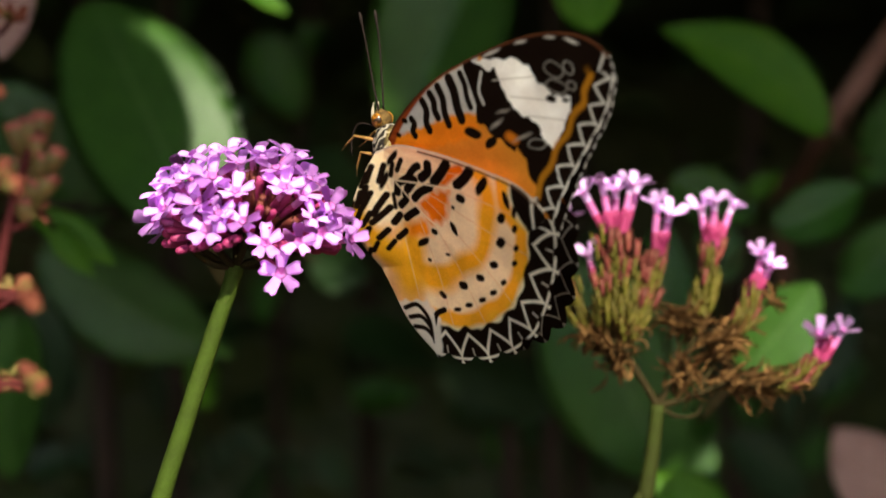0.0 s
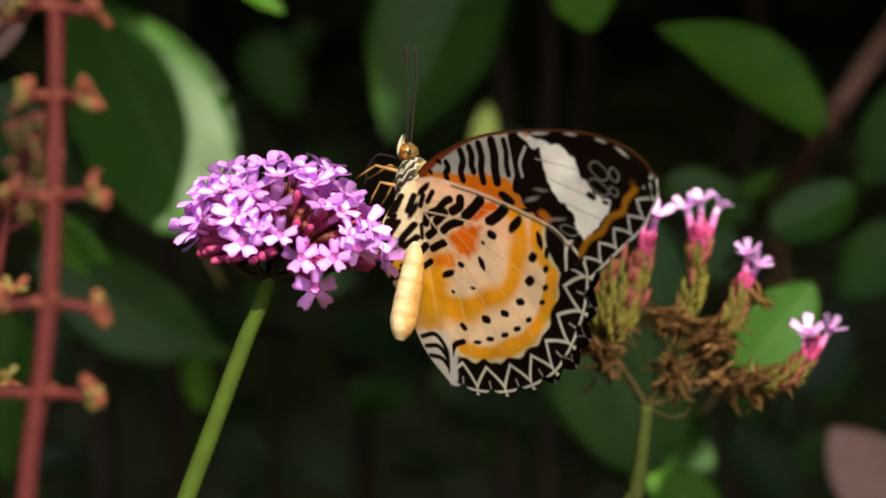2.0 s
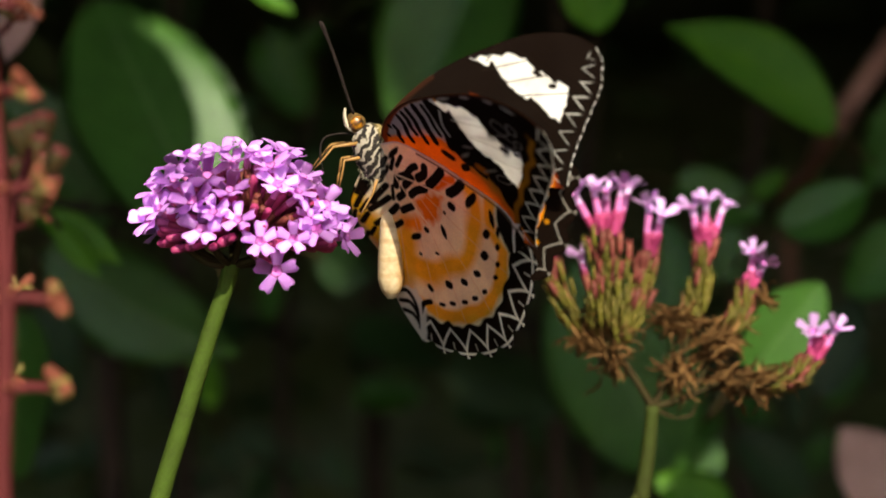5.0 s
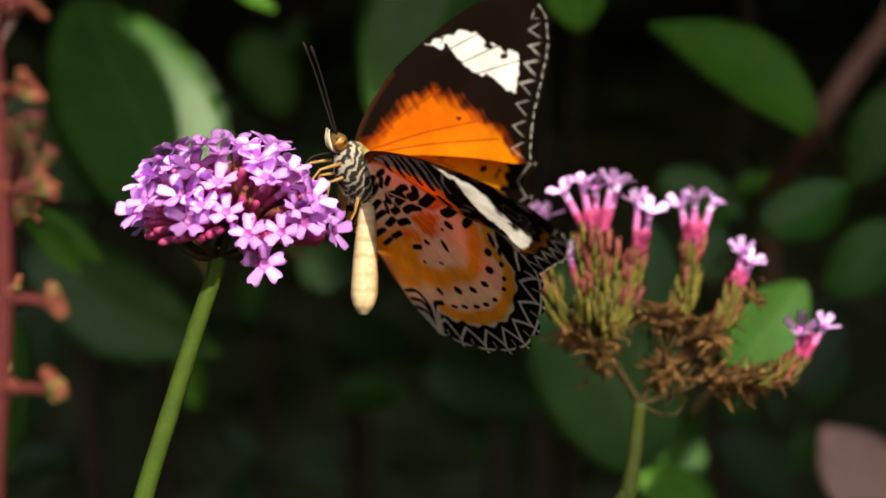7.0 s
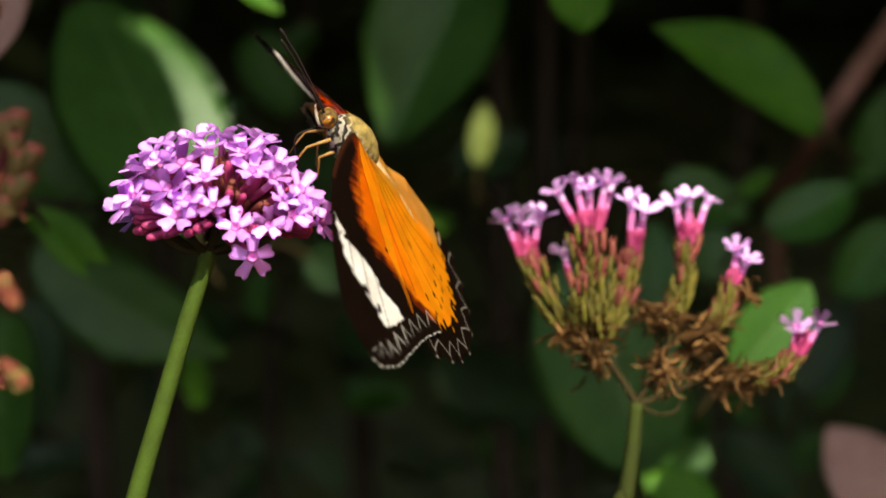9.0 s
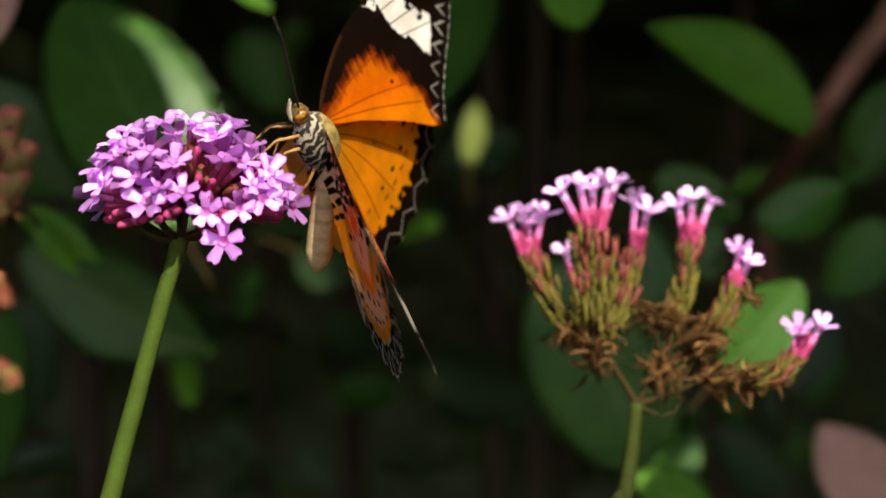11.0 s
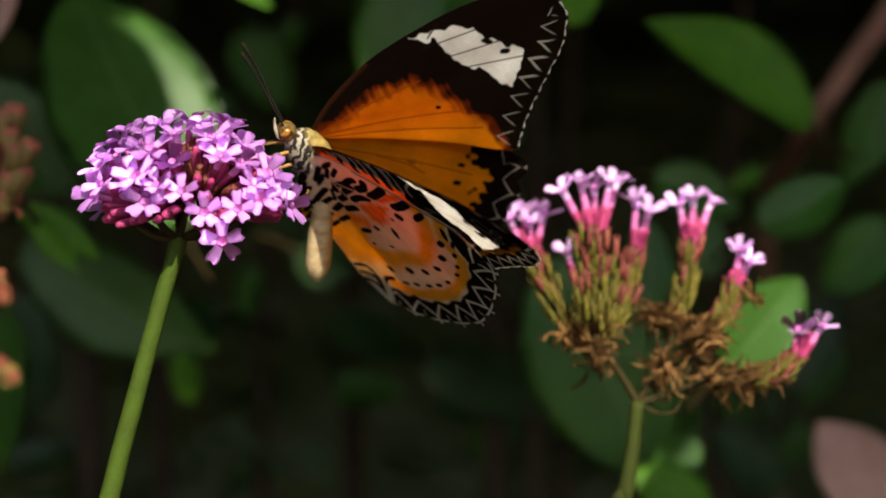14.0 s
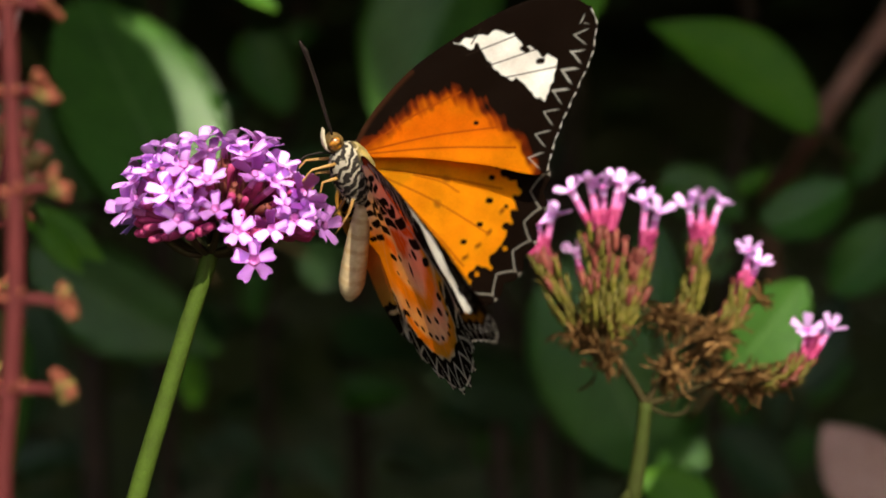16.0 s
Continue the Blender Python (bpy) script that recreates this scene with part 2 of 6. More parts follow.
# ---- leaves and stems ----
def leaf_mesh(name, length, width, mat, fold=0.25, droop=0.2, tip=0.9, wave=0.0, seed=0, bend=0.0, point=0.0):
    """A leaf along +y from its base, face to +z: folded at the midrib, drooping, with a pointed tip and real thickness."""
    rnd = random.Random(seed)
    nl, nw = 22, 10
    bm = bmesh.new()
    uv = bm.loops.layers.uv.new("UVMap")
    grid = []
    ph = rnd.uniform(0, 6)
    for i in range(nl + 1):
        t = i / nl
        half = width / 2 * (math.sin(math.pi * t ** 0.92) ** (0.52 + 0.55 * point * t)) * (1 - tip * 0.10 * t) + 1e-5
        row = []
        for k in range(nw + 1):
            s = 2 * k / nw - 1
            x = s * half
            bow = bend * length * math.sin(math.pi * t)
            z = abs(x) * fold - droop * length * t * t + wave * width * math.sin(9 * t + ph + 2 * s) * abs(s) ** 2
            row.append((bm.verts.new((x + bow, length * t, z)), (k / nw, t)))
        grid.append(row)
    for i in range(nl):
        for k in range(nw):
            q = (grid[i][k], grid[i][k + 1], grid[i + 1][k + 1], grid[i + 1][k])
            f = bm.faces.new([v for v, _ in q])
            for loop, (_, c) in zip(f.loops, q):
                loop[uv].uv = c
    bmesh.ops.solidify(bm, geom=bm.faces[:], thickness=0.0003)
    bm.normal_update()
    return to_mesh(bm, name, mat)


def leaf_pose(base, tip, face):
    """A pose whose +y runs from base towards tip and whose +z leans to face."""
    y = (Vector(tip) - Vector(base)).normalized()
    z = Vector(face)
    z = (z - y * z.dot(y)).normalized()
    x = y.cross(z)
    return Matrix.Translation(base) @ Matrix((x, y, z)).transposed().to_4x4()


def hung_leaf(base, tip, depth, width, mat, label, face=(0, -1, 0.35), depth_tip=None, fold=0.22, droop=0.12, wave=0.02, seed=0, bend=0.0, point=0.3, sunward=0.0):
    """One leaf of the shrub with its stalk, from bearings of base and tip; sunward moves it towards the sun."""
    up = SUN_FROM * sunward
    b, t = sight(*base, depth) + up, sight(*tip, depth_tip or depth) + up
    m = leaf_pose(b, t, face)
    ob = thing("shrub_leaf", label, "leaf", m, "leaves of the shrub behind the flowers")
    part("blade", leaf_mesh("leaf_blade", (t - b).length, width / FOCAL * depth, mat, fold, droop, 0.9, wave, seed, bend, point), mat, ob)
    bm = bmesh.new()
    tube(bm, smooth_line([(0, 0.002, 0), (0, -0.006, -0.002), (0.002, -0.014, -0.006)], 3), 0.0007, 6)
    part("leaf_stalk", bm, STEM_DULL, ob)
    return ob


hung_leaf((345, 412), (150, -22), 0.42, 325, LEAF_MID, "broad glossy dark green oval leaf with one sunlit half", (0.30, -1, 0.36), depth_tip=0.442, fold=0.10, droop=0.05, seed=1, point=0.1)
# two leaves added above the view; their shadow leaves one half sunlit
hung_leaf((222, -110), (232, 450), 0.42, 235, LEAF, "unseen added leaf that shades the oval leaf", (-0.12, -0.78, 0.62), fold=0.05, droop=0.0, seed=41, sunward=0.21)
hung_leaf((120, -150), (110, 440), 0.42, 350, LEAF, "unseen added leaf that shades the oval leaf", (-0.12, -0.78, 0.62), fold=0.05, droop=0.0, seed=42, sunward=0.22)
OVER = sight(222, -110, 0.42) + SUN_FROM * 0.21
hung_leaf((-40, 150), (165, 400), 0.47, 190, LEAF_MID, "dark green leaf in the shade behind the broad leaf", (0.1, -1, 0.3), seed=2)
hung_leaf((55, 430), (396, 626), 0.48, 190, LEAF_MID, "dark green pointed leaf hanging below the flower head", (0.0, -1, 0.1), fold=0.12, seed=3, bend=0.05, point=0.9)
hung_leaf((44, 372), (194, 456), 0.36, 74, LEAF_YOUNG, "small bright green young leaf", (0.2, -1, 0.5), seed=4, point=0.8)
hung_leaf((74, 390), (152, 488), 0.355, 52, LEAF_YOUNG, "small bright green young leaf", (-0.3, -1, 0.4), seed=5, point=1.0)
hung_leaf((20, 545), (-18, 850), 0.43, 190, LEAF_MID, "broad green leaf with a sunlit edge beside red stem", (-0.45, -1, 0.1), fold=0.25, seed=6)
hung_leaf((45, 520), (70, 760), 0.47, 130, LEAF_SHADED, "dark green leaf behind the sunlit leaf edge", (0.3, -1, 0.1), seed=26)
hung_leaf((860, -130), (680, 258), 0.46, 270, LEAF_MID, "large dull green leaf hanging tip down", (-0.25, -1, 0.2), fold=0.34, droop=0.04, seed=7, point=0.6)
hung_leaf((1010, -70), (1042, 52), 0.43, 125, LEAF_YOUNG, "bright green leaf tip above the flowers", (0.0, -1, 0.3), seed=8)
hung_leaf((1456, 232), (1158, 36), 0.43, 150, LEAF_YOUNG, "smooth green oval leaf pointing sideways", (0.1, -1, 0.35), fold=0.12, droop=0.05, seed=9, bend=0.10, point=0.9)
hung_leaf((846, 292), (858, 176), 0.55, 48, LEAF_PALE, "yellow-green leaf catching a patch of light", (0.0, -1, 0.6), seed=10)
hung_leaf((800, 300), (940, 235), 0.60, 110, LEAF_SHADED, "green leaf deep behind the butterfly", (0.1, -1, 0.3), seed=27, point=0.8)
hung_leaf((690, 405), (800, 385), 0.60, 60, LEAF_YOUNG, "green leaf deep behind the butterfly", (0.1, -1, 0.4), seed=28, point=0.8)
hung_leaf((770, 625), (985, 735), 0.66, 150, LEAF_SHADED, "dim green leaf in deep shade", (0.1, -1, -0.5), seed=11)
hung_leaf((1005, 455), (1180, 848), 0.45, 305, LEAF_MID, "dark green glossy leaf under the fading flower", (0.05, -1, 0.45), fold=0.12, droop=0.05, seed=12, bend=0.02, point=0.2)
hung_leaf((1300, 660), (1442, 500), 0.37, 150, LEAF_MID, "rounded pale green leaf behind fading flower", (0.25, -1, 0.05), fold=0.12, seed=13)
hung_leaf((1355, 405), (1518, 318), 0.42, 118, LEAF, "green leaf beside the woody branch", (0.2, -1, 0.4), seed=14, bend=0.05, point=0.7)
hung_leaf((1305, 345), (1372, 298), 0.47, 40, LEAF_YOUNG, "small narrow green leaf in the shade", (0, -1, 0.3), seed=29, point=1.0)
hung_leaf((1170, 320), (1330, 375), 0.47, 110, LEAF_MID, "dim green leaf in the shade", (0, -1, 0.3), seed=15)
hung_leaf((1170, 590), (1160, 385), 0.45, 100, LEAF, "green leaf between the fading spikes", (0, -1, 0.3), seed=30)
hung_leaf((1265, 500), (1255, 370), 0.47, 90, LEAF_MID, "dim green leaf behind the fading spikes", (0, -1, 0.2), seed=31)
hung_leaf((1180, 870), (1250, 775), 0.43, 95, LEAF_MID, "green leaf at the foot of fading flower stalk", (0.2, -1, 0.1), seed=16)
hung_leaf((1270, 915), (1142, 838), 0.42, 105, LEAF_YOUNG, "bright green leaf at the foot of flower stalk", (0.1, -1, 0.2), seed=17)
hung_leaf((1600, 400), (1480, 520), 0.48, 130, LEAF, "dim green leaf at the edge of the shrub", (0, -1, 0.3), seed=18)
hung_leaf((1600, 150), (1520, 330), 0.50, 110, LEAF, "dim green leaf beside the woody branch", (0, -1, 0.2), seed=32)
hung_leaf((1420, 700), (1500, 520), 0.50, 95, LEAF_SHADED, "dark leaf behind the rounded pale leaf", (0, -1, 0.3), seed=33)
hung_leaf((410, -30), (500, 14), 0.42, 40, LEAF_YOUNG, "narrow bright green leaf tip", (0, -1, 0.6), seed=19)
hung_leaf((540, 450), (640, 490), 0.50, 100, LEAF_SHADED, "dark green leaf half hidden behind the flower head", (0.4, -1, -0.5), seed=20)
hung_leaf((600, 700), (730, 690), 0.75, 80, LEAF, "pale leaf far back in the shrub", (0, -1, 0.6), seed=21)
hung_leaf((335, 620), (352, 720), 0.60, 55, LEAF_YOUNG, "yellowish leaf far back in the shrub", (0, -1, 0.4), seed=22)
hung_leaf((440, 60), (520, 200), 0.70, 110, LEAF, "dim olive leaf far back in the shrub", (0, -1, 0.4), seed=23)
hung_leaf((1280, 760), (1420, 880), 0.64, 120, LEAF_SHADED, "dark leaf low in the shrub", (0, -1, 0.4), seed=24)
hung_leaf((30, 830), (120, 800), 0.60, 80, LEAF_SHADED, "dim green leaf low in the shrub", (0, -1, 0.5), seed=25)
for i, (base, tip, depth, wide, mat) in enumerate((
        ((395, 755), (480, 805), 0.70, 60, LEAF_SHADED), ((250, 640), (285, 740), 0.72, 42, LEAF_SHADED), ((540, 790), (610, 860), 0.68, 60, LEAF_SHADED), ((850, 760), (905, 850), 0.75, 55, LEAF),
        ((1290, 690), (1345, 790), 0.66, 62, LEAF), ((1395, 660), (1400, 790), 0.62, 70, LEAF_SHADED), ((1500, 620), (1445, 720), 0.64, 60, LEAF), ((120, 640), (60, 730), 0.62, 60, LEAF_SHADED),
        ((470, 470), (445, 570), 0.66, 60, LEAF), ((560, 40), (470, 120), 0.78, 60, LEAF), ((955, 240), (1010, 330), 0.74, 60, LEAF_SHADED), ((1450, 760), (1390, 840), 0.70, 60, LEAF),
        ((700, 790), (780, 850), 0.80, 70, LEAF_SHADED), ((110, 780), (190, 840), 0.66, 60, LEAF_SHADED), ((1250, 720), (1180, 790), 0.62, 70, LEAF), ((370, 770), (400, 830), 0.66, 50, LEAF_SHADED), ((490, 800), (520, 860), 0.7, 50, LEAF_SHADED))):
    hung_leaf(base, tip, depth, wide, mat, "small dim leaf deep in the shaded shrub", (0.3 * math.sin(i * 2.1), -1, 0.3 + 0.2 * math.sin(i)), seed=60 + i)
for base, tip, depth, size, label in (((1600, 930), (1462, 752), 0.44, (0.033, 0.0235), "withered pale pink leaf caught low in the shrub"),
                                      ((70, -120), (-30, 105), 0.36, (0.030, 0.0125), "withered reddish pink leaf at the top of the shrub")):
    dead = thing("dead_leaf", label, "leaf", leaf_pose(sight(*base, depth), sight(*tip, depth), (-0.3, -1, 0.3)))
    part("blade", leaf_mesh("dead_blade", *size, LEAF_DRY, 0.1, 0.1, 0.9, 0.06, 31, 0.03, 0.5), LEAF_DRY, dead)
    bm = bmesh.new()
    tube(bm, smooth_line([(0, 0.002, 0), (0, -0.004, -0.001), (0.001, -0.009, -0.004)], 3), 0.0006, 6)
    part("leaf_stalk", bm, TWIG_DARK, dead)


def branch(name, label, points, radii, mat, category="branch", sides=10, shoots=4):
    bm = bmesh.new()
    tube(bm, smooth_line(points, 6), [r for r in np.interp(np.linspace(0, 1, (len(points) - 1) * 6 + 1), np.linspace(0, 1, len(radii)), radii)], sides)
    for v in bm.verts:
        v.co += Vector((noise.noise(v.co * 160), noise.noise(v.co * 160 + Vector((9, 0, 0))), 0)) * radii[0] * 0.25
    ob = thing(name, label, category)
    part("trunk" if category == "sapling" else "bark", bm, mat, ob)
    # swollen knots, or short side shoots
    rnd = random.Random(int(points[0][0] * 1e5))
    line = smooth_line(points, 6)
    if not shoots:
        for k in range(5, len(line) - 8, 7):
            bm = bmesh.new()
            way = (line[k + 1] - line[k]).normalized() * radii[0]
            tube(bm, [line[k] - way * 0.9, line[k] - way * 0.4, line[k] + way * 0.1, line[k] + way * 0.8], [radii[0] * f for f in (0.70, 1.02, 1.0, 0.66)], 9)
            part("knot", bm, mat, ob)
    for i in range(shoots):
        k = rnd.randrange(3, len(line) - 2)
        p, way = line[k], (line[k + 1] - line[k]).normalized()
        out = (Vector((rnd.uniform(-1, 1), rnd.uniform(-0.2, 1), 0.2)) + way * 0.8).normalized()
        bm = bmesh.new()
        n = radii[0] * rnd.uniform(6, 11)
        tube(bm, smooth_line([p, p + out * n * 0.5 + Vector((0, 0, n * 0.06)), p + out * n + Vector((0, 0, n * 0.25))], 4), [radii[0] * f for f in (0.55, 0.5, 0.42, 0.38, 0.34, 0.3, 0.26, 0.22, 0.15)], 6)
        part("side_shoot", bm, mat, ob)
    return ob


branch("woody_branch", "rough reddish brown woody branch of the shrub", [sight(1640, -40, 0.52), sight(1540, 95, 0.52), sight(1455, 220, 0.52), sight(1405, 310, 0.60), sight(1370, 420, 0.74), (0.19, 0.9, 0.68), (0.18, 0.95, 0.3), (0.18, 1.0, -0.02)], [0.0040, 0.0037, 0.0034, 0.0030, 0.003, 0.004, 0.005, 0.006], WOOD, shoots=0)
# a dark twig stands in for the black shaded gap between two leaves
branch("shrub_twig", "dark twig drawn for the shaded gap between leaves", [sight(-40, 352, 0.44), sight(100, 362, 0.44), sight(220, 378, 0.45), sight(330, 405, 0.47)], [0.0012, 0.0011, 0.0009, 0.0005], TWIG_DARK)
for i, (h, d, r) in enumerate(((170, 0.62, 0.006), (300, 0.7, 0.005), (885, 0.72, 0.006), (960, 0.72, 0.006), (1010, 0.8, 0.005), (640, 0.9, 0.007), (1290, 0.8, 0.006), (480, 0.85, 0.005))):
    b = sight(h, 441, d)
    branch("young_tree", "thin dark upright sapling deep in the shrub", [(b.x + 0.03, d + 0.04, -0.02), (b.x + 0.01, d, 0.45), (b.x, d, 0.85), (b.x - 0.012 + 0.004 * i, d + 0.01, 1.05), (b.x - 0.03, d + 0.02, 1.35)], [r * 1.5, r, r * 0.8, r * 0.6, r * 0.4], TWIG_DARK, "sapling", shoots=1 if h in (300, 480) else 2)

branch("shrub_twig", "thin twig of the shrub above the flowers", [sight(1018, -70, 0.31), sight(1000, -160, 0.33), (0.03, 0.40, 1.02), (0.05, 0.5, 1.2), (0.06, 0.62, 1.5)], [0.0008, 0.001, 0.0014, 0.002, 0.003], TWIG_DARK)
# added out of view, only to carry the shading leaf
branch("shrub_twig", "unseen added twig that holds the shading leaf", [OVER + Vector((0.003, 0, -0.006)), OVER + Vector((0.004, 0.01, 0.05)), OVER + Vector((0, 0.06, 0.25)), OVER + Vector((-0.02, 0.2, 0.58))], [0.0008, 0.0012, 0.002, 0.003], TWIG_DARK)
branch("shrub_twig", "thin dark twig low in the shrub", [sight(1618, 928, 0.44), sight(1640, 990, 0.45), (0.15, 0.47, 0.6), (0.16, 0.5, 0.2), (0.16, 0.52, -0.02)], [0.0010, 0.0012, 0.002, 0.003, 0.004], TWIG_DARK)

# ---- flowers ----
def corolla_meshes(petal):
    """Open corollas of five slender blunt petals round a narrow throat, facing +z with the throat at the origin."""
    out = []
    for kind in range(6):
        rnd = random.Random(40 + kind)
        bm = bmesh.new()
        lift = rnd.uniform(0.3, 1.1) + (0.4 if petal is PETAL_PALE else 0)
        rise = 1.2 if petal is PETAL_PALE else 1.0
        for p in range(5):
            a0 = 2 * math.pi * p / 5 + rnd.uniform(-0.12, 0.12)
            length, wide = 0.00305 * rnd.uniform(0.9, 1.08), 0.00100 * rnd.uniform(0.92, 1.12)
            bend, roll = lift + rnd.uniform(-0.25, 0.25), rnd.uniform(-0.22, 0.22)
            grid = []
            for i in range(8):
                t = i / 7
                half = wide * (0.66, 0.68, 0.74, 0.82, 0.92, 1.0, 0.97, 0.66)[i]
                row = []
                for k in range(5):
                    s = k / 2 - 1
                    r = 0.00042 + length * t - (0.00042 * (1 - abs(s)) if i == 7 else 0) - (0.0001 * abs(s) if i > 5 else 0)
                    z = 0.0009 * rise * min(1.0, t * 1.6) ** 0.8 - 0.0004 * rise + bend * 0.0010 * t * t - 0.00016 * s * s * t + roll * s * half * t
                    x, y = r, s * half
                    row.append(bm.verts.new((x * math.cos(a0) - y * math.sin(a0), x * math.sin(a0) + y * math.cos(a0), z)))
                grid.append(row)
            for i in range(7):
                for k in range(4):
                    bm.faces.new((grid[i][k], grid[i + 1][k], grid[i + 1][k + 1], grid[i][k + 1])).material_index = 1 if i == 0 else 0
        bmesh.ops.solidify(bm, geom=bm.faces[:], thickness=0.00010)
        # the funnel of the throat
        rings = []
        for r, z in ((0.00062, -0.00010), (0.00042, -0.0005), (0.00030, -0.0012)):
            rings.append([bm.verts.new((r * math.cos(a), r * math.sin(a), z)) for a in (2 * math.pi * k / 10 for k in range(10))])
        for lo, hi in zip(rings, rings[1:]):
            for k in range(10):
                bm.faces.new((lo[k], lo[(k + 1) % 10], hi[(k + 1) % 10], hi[k])).material_index = 1
        bm.faces.new(rings[-1]).material_index = 1
        out.append(to_mesh(bm, "corolla", [petal, PETAL_THROAT]))
    return out


COROLLAS = {m.name: corolla_meshes(m) for m in (PETAL, PETAL_PALE)}


def bud_mesh(name, length, r, mat):
    bm = bmesh.new()
    tube(bm, [(0, 0, -length), (0, 0, -length * 0.6), (0, 0, -length * 0.2), (0, 0, -length * 0.05), (0, 0, 0)],
         [r * 0.5, r * 0.8, r, r * 0.75, r * 0.15], 8)
    return to_mesh(bm, name, mat)


CLOSED_BUD = bud_mesh("closed_bud", 0.007, 0.0008, TUBE_PINK)


def calyx_mesh(name, mats, seed, slim=1.0):
    """A slender ribbed calyx with five pointed teeth, along +z from its foot."""
    rnd = random.Random(seed)
    bm = bmesh.new()
    c = rnd.uniform(-0.0003, 0.0003)
    tube(bm, [(0, 0, 0), (c * 0.2, 0, 0.0010), (c * 0.6, 0, 0.0024), (c, 0, 0.0036)], [r * slim for r in (0.00028, 0.00052, 0.00058, 0.00050)], 8)
    for k in range(5):
        a = 2 * math.pi * k / 5
        w = Vector((math.cos(a), math.sin(a), 0))
        p = Vector((c, 0, 0.0034)) + w * 0.00042 * slim
        tube(bm, [p, p + w * 0.00018 + Vector((0, 0, 0.0010))], [0.00016, 0.00002], 4, close=False)
    return to_mesh(bm, name, mats)


CALYCES = [calyx_mesh("calyx", CALYX_RED, 80 + k) for k in range(3)]


def floret(parent, place, way, root, rnd, size=1.0, spin=None, petal_end=0.32, stout=1.0, petal=PETAL):
    """An open floret on parent: the corolla at place looks along way, its bent tube runs back to root, where the calyx holds it."""
    place, way, root = Vector(place), Vector(way).normalized(), Vector(root)
    m = facing(place, way, (0, 0.02, 1), size) @ pose(0, 0, 0, 0, 0, rnd.uniform(0, 72) if spin is None else spin)
    ob = part("floret", COROLLAS[petal.name][rnd.randrange(6)], None, parent, "", m)
    back = m.inverted()
    reach = (root - place).length
    line = [back @ q for q in smooth_line([place - way * 0.0003, place - way * 0.0016, place.lerp(root, 0.55) - way * reach * 0.08, root], 6)]
    cut = max(3, int(len(line) * petal_end))
    radii = np.interp(np.linspace(0, 1, len(line)), [0, 0.12, 0.35, 0.7, 1], [0.00076, 0.00058, 0.00052, 0.00060, 0.00050]) * stout / size
    bm = bmesh.new()
    tube(bm, line[:cut + 1], [float(r) for r in radii[:cut + 1]], 8, close=False)
    part("flower_throat", bm, petal, ob)
    low = min(len(line) - 3, cut + 4)
    bm = bmesh.new()
    tube(bm, line[cut:low + 1], [float(r) * 1.01 for r in radii[cut:low + 1]], 8, close=False)
    part("flower_tube", bm, TUBE_UPPER, ob, "rose upper end of the tube")
    bm = bmesh.new()
    tube(bm, line[low:], [float(r) * 1.02 for r in radii[low:]], 8)
    part("flower_tube", bm, TUBE_PINK, ob)
    return ob


# rest places: the pivots low on the two stalks
ANCHOR_LEFT = sight(494.9, 477.7, 0.25)
PIVOT_LEFT = Vector((ANCHOR_LEFT.x - 0.040, 0.252, ANCHOR_LEFT.z - 0.122))
RIGHT = 0.292
PIVOT_RIGHT = Vector((sight(1100, 882, RIGHT).x - 0.006, RIGHT, 0.76))


